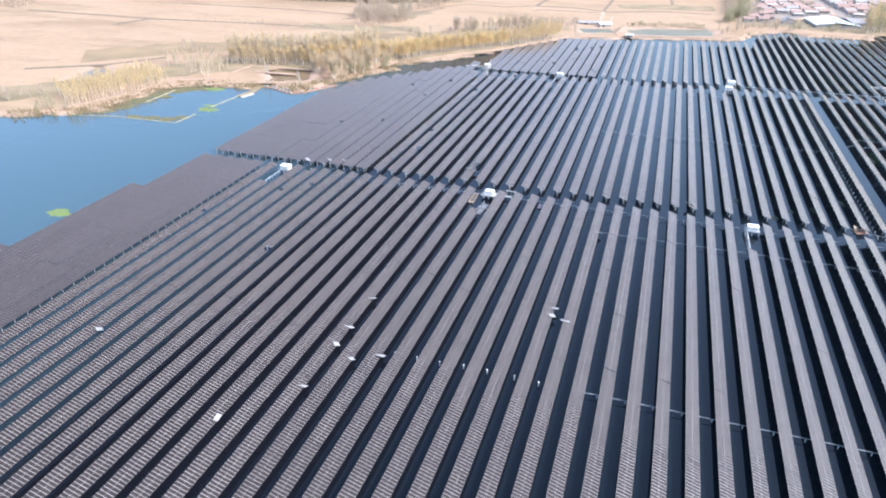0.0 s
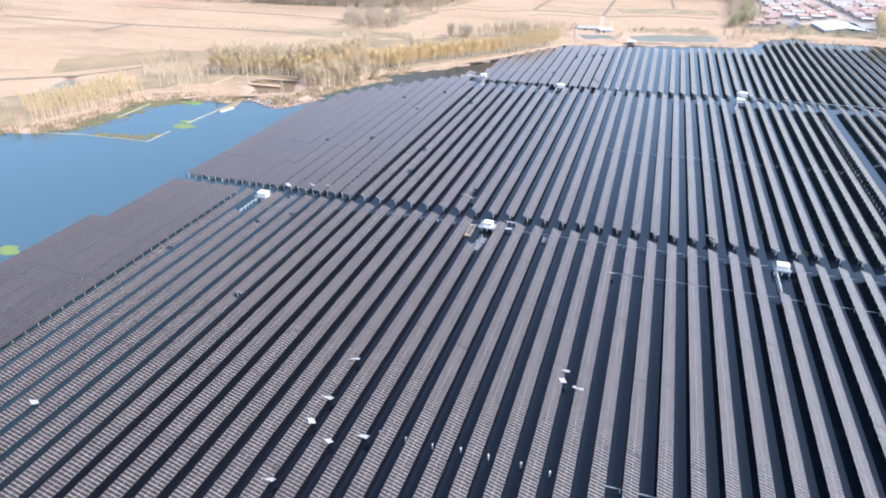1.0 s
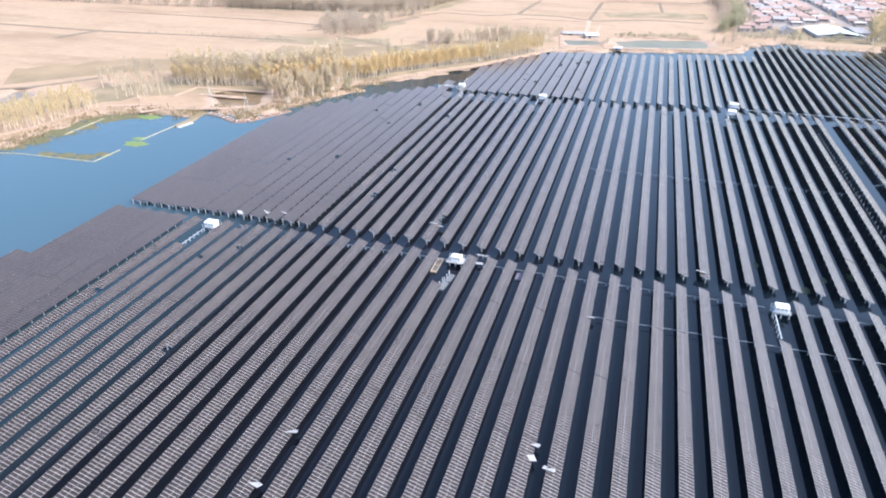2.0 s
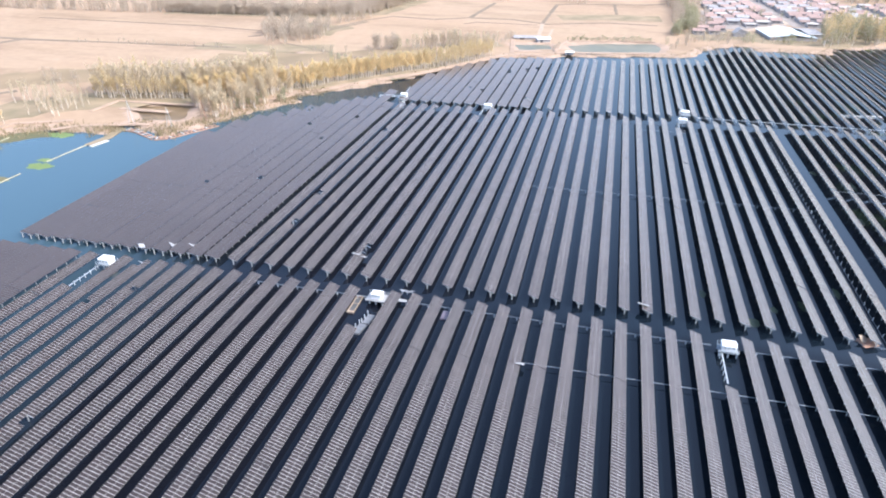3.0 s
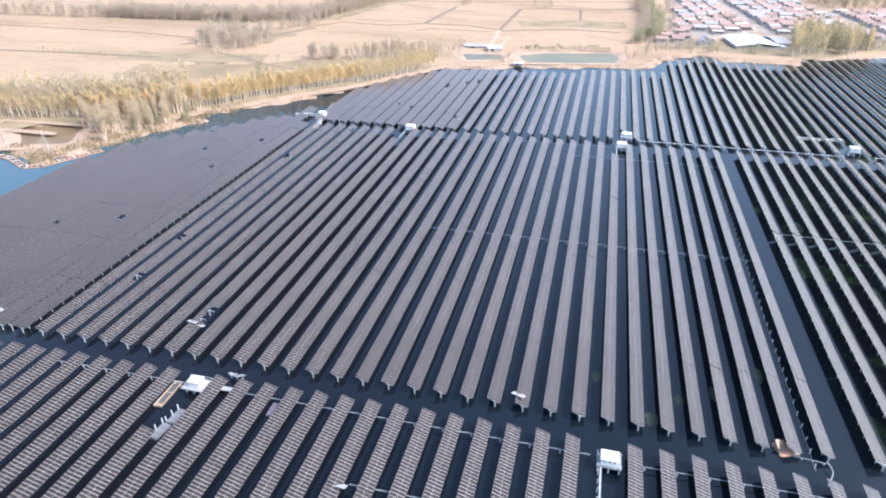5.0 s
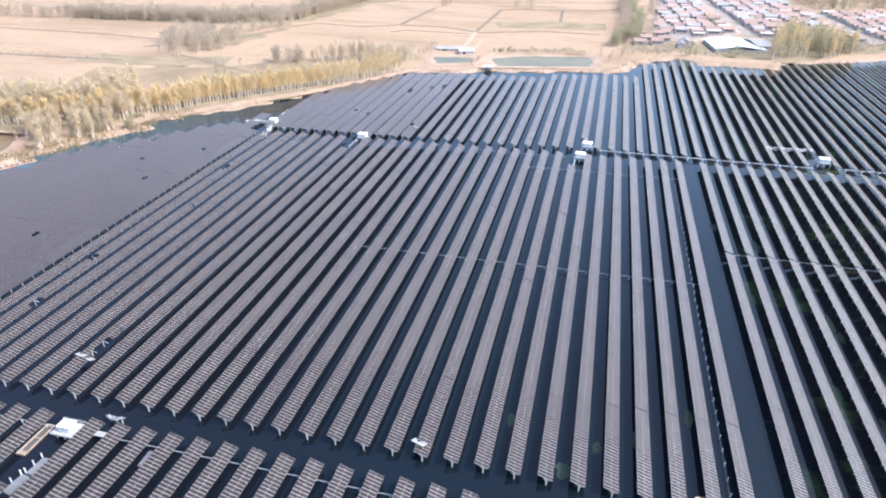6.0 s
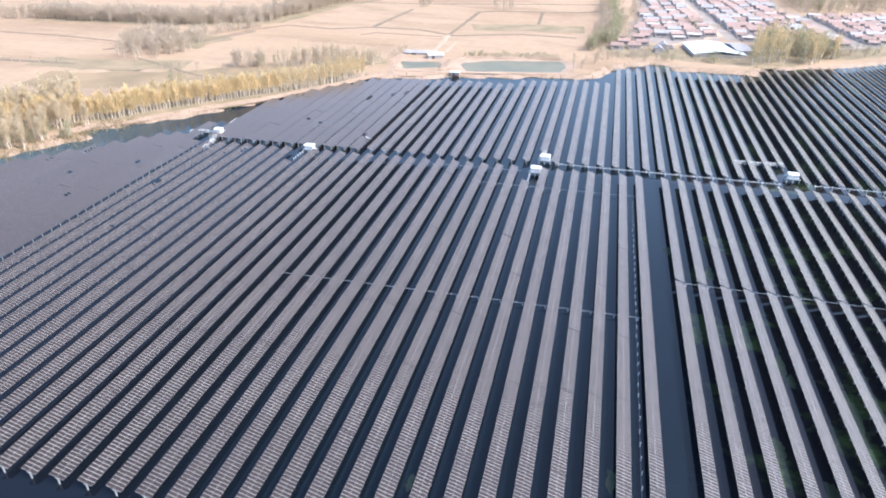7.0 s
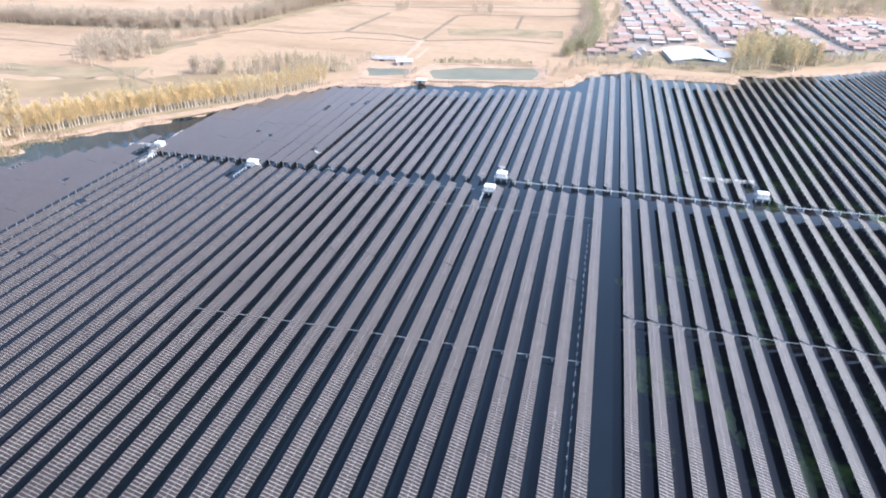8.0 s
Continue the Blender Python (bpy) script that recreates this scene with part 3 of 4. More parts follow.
def scaffold(points, label):
    """A lattice gangway of pale tubes on posts along a few points."""
    e = thing("scaffold_gangway", label, "gangway", "", pose(points[0][0], points[0][1], 0))
    ox, oy = points[0]
    for (ax, ay), (bx, by) in zip(points, points[1:]):
        a, b = Vector((ax - ox, ay - oy, 0)), Vector((bx - ox, by - oy, 0))
        side = (b - a).normalized().cross(Vector((0, 0, 1))) * 0.7
        bm = bmesh.new()
        for s in (-1, 1):
            for z in (1.3, 2.3):
                add_rod(bm, a + side * s + Vector((0, 0, z)), b + side * s + Vector((0, 0, z)), 0.09, n=4)
        part("rail", bm, M_WHITE, e)
        n = max(2, int((b - a).length / 3))
        for i in range(n + 1):
            bm = bmesh.new()
            p = a.lerp(b, i / n)
            add_rod(bm, p + side * (1 if i % 2 else -1) + Vector((0, 0, -1)), p + side * (1 if i % 2 else -1) + Vector((0, 0, 2.4)), 0.12, n=5)
            add_rod(bm, p - side + Vector((0, 0, 1.3)), p + side + Vector((0, 0, 2.3)), 0.08, n=4)
            part("post", bm, M_WHITE, e)


SCAF = "pale scaffold-tube gangway on posts over water"
scaffold([(-129, 489), (-126, 480), (-124, 470)], SCAF)
scaffold([(-130, 497), (-131, 506), (-132, 518)], SCAF)
scaffold([(-133, 493), (-140, 493.5), (-146, 491)], SCAF)
scaffold([(142, 522), (154, 522.5), (166, 524)], SCAF)
scaffold([(47.5, 503), (49, 511)], SCAF)


def pontoon(x, y, turn, size, mat, label, category="pontoon", post=True):
    w, l = size
    e = thing("pontoon", label, category, "", pose(x, y, 0, 0, 0, turn))
    bm = bmesh.new()
    v = add_box(bm, -w / 2, -l / 2, -0.3, w / 2, l / 2, 0.45)
    bmesh.ops.bevel(bm, geom=bm.edges[:], offset=0.12, segments=2, affect="EDGES")
    part("hull", bm, mat, e)
    for i in range(3):
        bm = bmesh.new()
        add_box(bm, -w / 2 + 0.15, -l / 2 + 0.2 + i * (l - 0.3) / 3, 0.455, w / 2 - 0.15, -l / 2 + 0.08 + (i + 1) * (l - 0.3) / 3, 0.51)
        part("deck_plate", bm, mat, e)
    if post:
        for sx, sy in ((-1, -1), (-1, 1), (-1, 0)):
            bm = bmesh.new()
            add_rod(bm, (sx * w / 2, sy * l * 0.45, -1), (sx * w / 2, sy * l * 0.45, 1.9), 0.12, n=6)
            part("mooring_post", bm, M_WHITE, e)
    return e


pontoon(-63.6, 246.6, -4, (2.6, 5.2), M_PONTOON, "grey work pontoon moored between solar rows")
pontoon(-64.6, 241.0, -8, (2.6, 5.4), M_PONTOON, "grey work pontoon moored between solar rows")
pontoon(-40.4, 255.0, 2, (2.4, 4.8), M_VIOLET, "faded violet work boat moored between solar rows", "boat", False)
pontoon(-264.5, 366, -12, (2.4, 11), M_PILE, "pale flat barge moored at a jetty", "barge", False)


def dock(points, label):
    """A floating net dock: two lines of tubes with cross ties and thin masts."""
    ox, oy = points[0]
    e = thing("dock", label, "dock", "", pose(ox, oy, 0))
    for (ax, ay), (bx, by) in zip(points, points[1:]):
        a, b = Vector((ax - ox, ay - oy, 0.15)), Vector((bx - ox, by - oy, 0.15))
        side = (b - a).normalized().cross(Vector((0, 0, 1))) * 1.6
        for sgn in (-1, 1):
            bm = bmesh.new()
            add_rod(bm, a + side * sgn, b + side * sgn, 0.35, n=6)
            part("float_tube", bm, M_ORANGE, e)
        n = int((b - a).length / 2.2)
        for i in range(n):
            bm = bmesh.new()
            c = a.lerp(b, (i + 0.5) / n) + Vector((0, 0, 0.4 + 0.25 * (i % 2)))
            add_box(bm, -1.9, -0.3, -0.08, 1.9, 0.3, 0.08, 0, Matrix.Translation(c) @ side.to_track_quat("X", "Z").to_matrix().to_4x4())
            part("plank", bm, M_ORANGE if i % 3 else M_PILE, e)
    for mx, my, tall, mat in ((-268, 397.5, 15.5, M_PILE), (-243.5, 399, 13, M_PILE), (-229.5, 412.5, 16, M_ORANGE)):
        foot = Vector((mx - ox, my - oy, 0))
        bm = bmesh.new()
        for dx, dy in ((-1.8, 0), (1.8, 0.5), (0.6, 3.5)):
            add_rod(bm, foot + Vector((dx, dy, -1)), foot + Vector((0, 0.4, tall)), 0.15, 0.08, 5)
        for z in (0.3, 0.55, 0.75):
            add_rod(bm, foot + Vector((-1.8 * (1 - z), 0.4 * z, tall * z)), foot + Vector((1.8 * (1 - z), 0.5, tall * z)), 0.05, n=4)
        part("mast", bm, mat, e, "tall thin tripod mast")


dock([(-266, 390.5), (-257, 389), (-240, 380.5), (-233.5, 384), (-223.5, 403.5), (-219.5, 411)], "faded red floating dock of tubes and planks along the bank")


def punt(x, y, turn, L=9.2, W=2.1):
    """A flat open work punt: tarred bottom, plank sides and square decked ends."""
    e = thing("punt", "long flat wooden work punt with pale plank sides", "boat", "", pose(x, y, 0, 0, 0, turn))
    bm = bmesh.new()
    v = add_box(bm, -W / 2, -L / 2, -0.25, W / 2, L / 2, 0.12)
    for q in v:
        if q.co.z < 0:
            q.co.x *= 0.85
            q.co.y *= 0.93
    part("bottom", bm, M_DARK, e)
    for sx in (-1, 1):
        bm = bmesh.new()
        add_box(bm, sx * W / 2 - 0.07, -L / 2, 0.05, sx * W / 2 + 0.07, L / 2, 0.6)
        bmesh.ops.bevel(bm, geom=bm.edges[:], offset=0.02, segments=1, affect="EDGES")
        part("side_plank", bm, M_WOOD, e)
    for sy, deep in ((-1, 1.1), (1, 0.7)):
        bm = bmesh.new()
        add_box(bm, -W / 2 - 0.1, sy * L / 2 - deep / 2, 0.1, W / 2 + 0.1, sy * L / 2 + deep / 2, 0.66)
        bmesh.ops.bevel(bm, geom=bm.edges[:], offset=0.05, segments=1, affect="EDGES")
        part("end_deck", bm, M_WOOD, e)
    for y0 in (0.4,):
        bm = bmesh.new()
        add_box(bm, -W / 2 + 0.1, y0 - 0.16, 0.38, W / 2 - 0.1, y0 + 0.16, 0.46)
        part("thwart", bm, M_WOOD, e)


punt(-70.9, 253.6, 1.5)

# wrecked modules and a plank bridge beyond the row ends beside the pontoons
wreck = thing("panel_wreck", "heap of bent pale module frames over the water", "debris", "", pose(-56.0, 263.6, 0))
for i in range(5):
    bm = bmesh.new()
    add_box(bm, -0.5, -0.9, -0.025, 0.5, 0.9, 0.025)
    part("module_frame", bm, M_DECK if i % 2 else M_PONTOON, wreck, m=pose(-1.8 + 0.9 * i, rnd.uniform(-0.4, 0.4), 1.5 + 0.15 * (i % 3), rnd.uniform(-14, 14), rnd.uniform(-18, 18), rnd.uniform(60, 120)))
for i in range(3):
    bm = bmesh.new()
    add_rod(bm, (-1.8 + 1.8 * i, 0.3, -1), (-1.8 + 1.8 * i, 0.3, 1.9), 0.09, n=6)
    part("post", bm, M_WHITE, wreck)
bridge = thing("plank_bridge", "short worn plank bridge between two solar rows", "bridge", "", pose(-56.6, 258.2, 0))
for i in range(4):
    bm = bmesh.new()
    add_box(bm, -2.2, -0.75 + i * 0.4, 1.3, 2.2, -0.4 + i * 0.4, 1.37)
    part("plank", bm, M_DECK, bridge)
for sx in (-1.9, 1.9):
    bm = bmesh.new()
    add_rod(bm, (sx, 0, -1), (sx, 0, 1.3), 0.1, n=6)
    part("post", bm, M_PILE, bridge)

# rusty raft and hose at the channel's near end
raft = thing("debris_raft", "rust-orange raft of boards and sheets beside solar panels", "raft", "", pose(87.5, 273.5, 0, 0, 0, 20))
for i in range(9):
    bm = bmesh.new()
    add_box(bm, -2.4, -0.2, -0.06, 2.4, 0.2, 0.06)
    part("board", bm, M_ORANGE, raft, m=pose(rnd.uniform(-0.4, 0.4), -2 + i * 0.48, 0.3 + 0.05 * (i % 3), 0, rnd.uniform(-3, 3), rnd.uniform(-9, 9)))
bm = bmesh.new()
add_box(bm, -1.6, -1.2, -0.04, 1.6, 1.2, 0.04)
part("sheet", bm, M_WOOD, raft, "tilted worn brown sheet", pose(-0.9, 0.8, 1.1, 34, 20, 12))
bm = bmesh.new()
add_box(bm, -2.4, -2.1, -0.2, 2.4, 2.2, 0.2)
part("float", bm, M_PONTOON, raft)
cable_tray(89.5, 96, 271.3, 270.6, 0.5, "short pale steel beam beside a rusty raft", 2.4)
hose = thing("hose", "pale hose hanging into the water from the row end", "hose", "", pose(95.6, 270.2, 0))
bm = bmesh.new()
pts = [Vector((0.9 * math.sin(i * 0.42), -i * 0.62, 1.6 - 0.16 * i)) for i in range(11)]
for a, b in zip(pts, pts[1:]):
    add_rod(bm, a, b, 0.11, n=6)
part("tube", bm, M_TRAY, hose)

# loose, crooked panels and pale boards lying in the gaps
bm = bmesh.new()
add_box(bm, -0.5, -0.95, -0.02, 0.5, 0.95, 0.02)
LOOSE_FRAME = mesh_of("frame", bm, M_STEEL)
bm = bmesh.new()
add_box(bm, -0.46, -0.9, 0.021, 0.46, 0.9, 0.026)
LOOSE_GLASS = mesh_of("face", bm, M_DECK)


def loose(x, y, z, rx, ry, rz, sx=1.0, label="loose crooked panel hanging off a solar row"):
    e = thing("loose_panel", label, "panel", "loose panels", pose(x, y, z, rx, ry, rz) @ Matrix.Diagonal((sx * 1.35, sx * 1.25, 1, 1)))
    put("frame", LOOSE_FRAME, e)
    put("face", LOOSE_GLASS, e)


for x, y, rz, s in ((-152, 119, 60, 1.3), (-92, 98, 10, 0.95), (-79, 116, 80, 1.1), (-78, 136, 40, 1.3), (-78, 145, 75, 1.4), (-78, 162, 100, 1.3),
                    (-63, 135, 85, 1.4), (-70, 131, 60, 1.1), (-18.6, 172, 30, 1.4), (-18, 168.5, 80, 1.2), (-20.5, 176, 75, 1.3), (-12.5, 235, 85, 1.3),
                    (-151, 272.5, 50, 1.9), (-144, 274, 60, 1.5), (-163, 267, 45, 1.5), (-84, 282, 80, 1.3), (-78, 282, 75, 1.3), (19.8, 274, 70, 1.5),
                    (-47, 506, 40, 1.8), (-31, 487, 85, 1.9)):
    low_x = (1.65 if y < 263 else 2.4 if y < 480 else -1.3) + PITCH * math.ceil((x - 3.7) / PITCH)
    u = min(max((low_x - x) / math.cos(TILT_A), 0.55), 3.2)
    p = slope(u, y, 0.1)
    loose(low_x + p.x, y, p.z, rnd.uniform(-2, 2), math.degrees(TILT_A) + rnd.uniform(-1.5, 2), rz, s)

# floating weed
M_SILTWEED = dirty("brown_drift", (0.13, 0.105, 0.05), (0.075, 0.085, 0.035), 0.25, 0.9)
for cx, cy, r in ((-236, 182, 4.2), (-270, 330, 5.0), (-274, 338, 3), (-303, 303, 4), (-292, 304.5, 4.5), (-281, 305.5, 4.5), (-275, 311, 3.6), (-349, 296, 8), (-333, 306, 8), (-328, 318, 8), (-327, 332, 9), (-325, 346, 9), (-321, 360, 9), (-312, 370, 8), (-296, 373, 6)):
    drift = -320 < cx < -274.5 and cy < 320 or cx < -310
    bm = bmesh.new()
    ring = [bm.verts.new((r * (1 + 0.18 * math.sin(3 * a + cx) + rnd.uniform(-0.12, 0.12)) * math.cos(a) * 1.4, r * (0.8 + rnd.uniform(-0.2, 0.2)) * math.sin(a), 0.03)) for a in [i * math.pi / 14 for i in range(28)]]
    top = bm.verts.new((0, 0, 0.12))
    for i in range(28):
        bm.faces.new((ring[i], ring[(i + 1) % 28], top))
    tagged(put("weed_mat", mesh_of("weed_mat", bm, M_SILTWEED if drift else M_ALGAE), None, pose(cx, cy, 0)), "brown drift of floating weed near the bank" if drift else "bright green mat of floating weed on the lake", "weed")

M_SUNKEN = dirty("sunken_weed", (0.008, 0.016, 0.006), (0.026, 0.043, 0.012), 0.6, 0.5, 0, 6)
for cx, cy, rx, ry in ((111, 366, 1.6, 4.2), (119, 406, 1.5, 5), (133, 357, 1.3, 5), (134.5, 350, 1.3, 3), (148, 340, 1.5, 6), (181, 432, 1.6, 12), (188, 424, 1.7, 16), (180.5, 399, 1.5, 9),
                       (135.5, 308, 1.8, 7), (142.5, 303, 1.8, 9), (56, 276.5, 1.7, 2.6), (63.5, 285.5, 1.2, 2.0), (73, 290.5, 1.3, 3), (86, 302, 1.1, 3.4), (126, 322, 1.4, 4), (173.5, 440, 1.5, 8),
                       (195, 415, 1.7, 14), (195, 380, 1.7, 10), (188, 372, 1.6, 9), (162.5, 330, 1.6, 8), (41.5, 290, 1.1, 2.4), (105, 420, 1.6, 3)):
    bm = bmesh.new()
    ring = [bm.verts.new((rx * (1 + rnd.uniform(-0.3, 0.3)) * math.cos(a), ry * (1 + 0.2 * math.sin(3 * a + cy) + rnd.uniform(-0.15, 0.15)) * math.sin(a), 0.012)) for a in [i * math.pi / 13 for i in range(26)]]
    top = bm.verts.new((0, 0, 0.03))
    for i in range(26):
        bm.faces.new((ring[i], ring[(i + 1) % 26], top))
    tagged(put("weed_mat", mesh_of("weed_mat", bm, M_SUNKEN), None, pose(cx, cy, 0)), "dark green water weed between the solar rows", "weed", "weed between the rows")

# ---- land: tracks, ditches, bank ----


def ground_z(x, y):
    return 1.1 + 0.25 * math.sin(x * 0.013) * math.sin(y * 0.017 + 1)


def strip(name, points, width, mat, label, category, lift=0.16):
    """A ribbon that follows the ground, set a little proud."""
    pts = []
    for (ax, ay), (bx, by) in zip(points, points[1:]):
        n = max(1, int(math.hypot(bx - ax, by - ay) / 8))
        pts += [(ax + (bx - ax) * i / n, ay + (by - ay) * i / n) for i in range(n)]
    pts.append(points[-1])
    bm = bmesh.new()
    prev = None
    for i, (x, y) in enumerate(pts):
        a, b = pts[max(0, i - 1)], pts[min(len(pts) - 1, i + 1)]
        d = Vector((b[0] - a[0], b[1] - a[1], 0)).normalized()
        s = Vector((-d.y, d.x, 0)) * width / 2 * rnd.uniform(0.8, 1.15)
        z = ground_z(x, y) + lift
        row = [bm.verts.new(Vector((x, y, z - 0.3)) - s * 1.15), bm.verts.new(Vector((x, y, z)) - s), bm.verts.new(Vector((x, y, z)) + s), bm.verts.new(Vector((x, y, z - 0.3)) + s * 1.15)]
        if prev:
            for k in range(3):
                bm.faces.new((prev[k], row[k], row[k + 1], prev[k + 1]))
        prev = row
    bmesh.ops.recalc_face_normals(bm, faces=bm.faces)
    return tagged(put(name, mesh_of(name, bm, mat)), label, category, kind="structure")


strip("road", [(-69, 720), (-71, 766), (-74, 810)], 3.6, M_TRACK, "pale dirt farm track between fields", "track")
strip("road", [(-59, 732), (-60, 776)], 2.6, M_TRACK, "pale dirt farm track between fields", "track")
strip("road", [(-212, 462), (-208, 486), (-190, 499), (-180, 514), (-160, 538), (-138, 562), (-105, 612), (-86, 646), (-52, 652)], 7, M_BANK, "sandy pink track along the lake bank", "track")
for pts, w in (([(-340, 660), (-286, 702), (-262, 779), (-243, 810), (-193, 804)], 3.4), ([(-193, 804), (-157, 825), (-109, 826), (-69, 806), (-8, 830), (45, 826)], 4),
               ([(-157, 825), (-150, 945)], 4.5), ([(-74, 811), (-72, 950), (-50, 962), (35, 979), (62, 996)], 4), ([(2, 889), (-2, 967)], 3.4),
               ([(-155, 784), (-144, 799), (-78, 798)], 2.5), ([(-715, 594), (-535, 592), (-420, 605), (-324, 611)], 5), ([(-548, 549), (-536, 596)], 8),
               ([(-470, 372), (-420, 402), (-392, 440)], 5), ([(-300, 970), (-150, 990), (60, 1050)], 4),
               ([(-215, 566), (-190, 590), (-172, 606)], 3), ([(-290, 640), (-215, 604), (-186, 598)], 2.6), ([(-620, 700), (-420, 700), (-330, 690)], 2.5), ([(-279, 707), (-258, 770)], 4)):
    strip("ditch", pts, w, M_DITCH, "dark overgrown ditch line between dry fields", "ditch")
for pts, w in (([(-362, 288), (-350, 316), (-341, 346), (-335, 380), (-305, 394)], 4), ([(-295, 423), (-260, 424)], 4), ([(-305, 376), (-295, 386), (-264, 398), (-256, 400)], 4), ([(-85, 660), (-60, 662), (-40, 664), (46, 684)], 5),
               ([(-42, 718), (40, 735)], 4), ([(-309, 412), (-308, 437), (-254, 441)], 3), ([(-82, 652), (-93, 728)], 4), ([(-47, 668), (-44, 700), (-40, 716)], 4)):
    strip("pavement", pts, w, M_BANK, "pale earthen levee beside a pond", "levee", 0.4)
strip("pavement", [(-268, 362), (-267, 376), (-270, 392)], 5, M_SCRUB, "low weedy spit running out from the bank", "levee", -0.75)
strip("ground_patch", [(74, 770), (110, 790), (150, 775), (190, 770), (240, 812), (330, 862)], 44, M_SCRUB, "scrubby brown ground at the village edge", "field", 0.12)
strip("ground_patch", [(-60, 852), (-7, 868), (50, 872)], 36, M_SCRUB, "brown strip of uncut stubble in a field", "field", 0.1)
strip("ground_patch", [(-300, 690), (-290, 740)], 60, M_SCRUB, "scrubby brown ground under a field copse", "field", 0.07)
strip("ground_patch", [(-320, 560), (-270, 570), (-215, 590), (-176, 620), (-150, 648)], 52, M_OLIVE, "olive brown stubble field behind the poplars", "field", 0.08)
strip("ground_patch", [(-360, 612), (-300, 614), (-240, 632)], 30, M_SCRUB, "scrubby brown ground beside the ditch", "field", 0.1)
strip("ground_patch", [(-310, 536), (-262, 542), (-224, 556)], 20, M_BROWN, "reddish ploughed strip behind the poplars", "field", 0.13)
strip("ground_patch", [(-430, 300), (-390, 350), (-345, 420), (-280, 462), (-235, 486), (-200, 520), (-150, 580), (-110, 640)], 40, M_SCRUB, "leaf-littered brown ground under trees", "field", 0.06)
strip("ground_patch", [(-460, 420), (-400, 470), (-340, 500)], 60, M_OLIVE, "olive brown rough ground beyond the lake", "field", 0.05)
strip("ground_patch", [(-505, 772), (-400, 782), (-320, 792), (-268, 830), (-252, 930), (-220, 1010)], 30, M_SCRUB, "brown ground along the hedgerow", "field", 0.05)
strip("ground_patch", [(-150, 660), (-100, 690)], 24, M_SCRUB, "scrubby brown ground at the end of the poplar row", "field", 0.1)

# ---- trees ----


def tuft(bm, c, size, up, slim=1.0):
    """A small clump of leaf faces round c."""
    for _ in range(2):
        a = Vector((rnd.gauss(0, 1), rnd.gauss(0, 1), rnd.gauss(0, 0.6) + up)).normalized()
        s = a.orthogonal().normalized()
        s.rotate(Matrix.Rotation(rnd.uniform(0, 6.28), 3, a))
        L, W = size * rnd.uniform(0.7, 1.4), size * rnd.uniform(0.25, 0.5) * slim
        bm.faces.new([bm.verts.new(c + v) for v in (-a * L * 0.5, s * W, a * L * 0.6, -s * W)])


def tree_model(seed, height, spread, leaf, tufts, up, crown_from, label, category, size=0.58, limbs=16, slim=1.0):
    """A tapered trunk with limbs, and a crown of small clumps round limb ends."""
    global rnd
    keep, rnd = rnd, random.Random(seed)
    e = thing("tree", label, category)
    bm = bmesh.new()
    segs = 5
    path = [Vector((rnd.gauss(0, 0.12) * i, rnd.gauss(0, 0.12) * i, height * 0.93 * i / segs - (0.5 if i == 0 else 0))) for i in range(segs + 1)]
    r0 = 0.028 * height ** 0.9
    for i in range(segs):
        add_rod(bm, path[i], path[i + 1], r0 * (1 - i / segs * 0.85), r0 * (1 - (i + 1) / segs * 0.85), 5, False)
    ends = []
    for i in range(limbs):
        f = crown_from + (1 - crown_from) * (i + rnd.random()) / (limbs + 1)
        p = path[min(segs - 1, int(f * segs))].lerp(path[min(segs, int(f * segs) + 1)], f * segs % 1)
        ang = i * 2.4 + rnd.uniform(-0.4, 0.4)
        reach = spread * (0.55 + 0.45 * math.sin(math.pi * min(1, (f - crown_from) / (1 - crown_from) * 0.85 + 0.15))) * rnd.uniform(0.6, 1.15)
        q = p + Vector((math.cos(ang) * reach, math.sin(ang) * reach, reach * up * rnd.uniform(0.7, 1.3)))
        add_rod(bm, p, q, r0 * 0.28 * (1.1 - f), 0.02, 3, False)
        ends.append((p, q))
    part("trunk", bm, M_BARK, e)
    bm = bmesh.new()
    for _ in range(tufts):
        p, q = rnd.choice(ends)
        c = p.lerp(q, rnd.uniform(0.1, 1.12)) + Vector((rnd.gauss(0, 1), rnd.gauss(0, 1), rnd.gauss(0, 1))) * spread * 0.28
        tuft(bm, c, size, up * 0.8, slim)
    part("crown", bm, leaf, e)
    rnd = keep
    return e


POPLARS = [tree_model(10 + i, 11.5 + 0.8 * i, 1.25, M_GOLD, 400, 2.4, 0.3, "slim poplar with golden autumn leaves and pale stem", "tree", 0.62, 24, 0.6) for i in range(3)]
SLIM = [tree_model(20 + i, 12.5 + i, 1.35, M_TAN, 330, 2.4, 0.26, "slim half-bare tan poplar with pale stem", "tree", 0.66, 24, 0.55) for i in range(3)]
BARE = [tree_model(30 + i, 10 + 1.5 * i, 3.2, M_TWIG, 400, 1.2, 0.12, "bare brown broadleaf tree with fine twigs", "tree", 0.9, 24, 0.6) for i in range(3)]
GREENS = [tree_model(50 + i, 11 + 2 * i, 3.5, M_GREEN, 420, 0.9, 0.12, "dull green leafy tree", "tree", 0.85, 22, 0.8) for i in range(3)]
SHRUBS = [tree_model(70 + i, 3.4 + i, 1.5, M_GREEN, 120, 0.6, 0.1, "small dark shrub in a row", "shrub") for i in range(2)]
spots = []


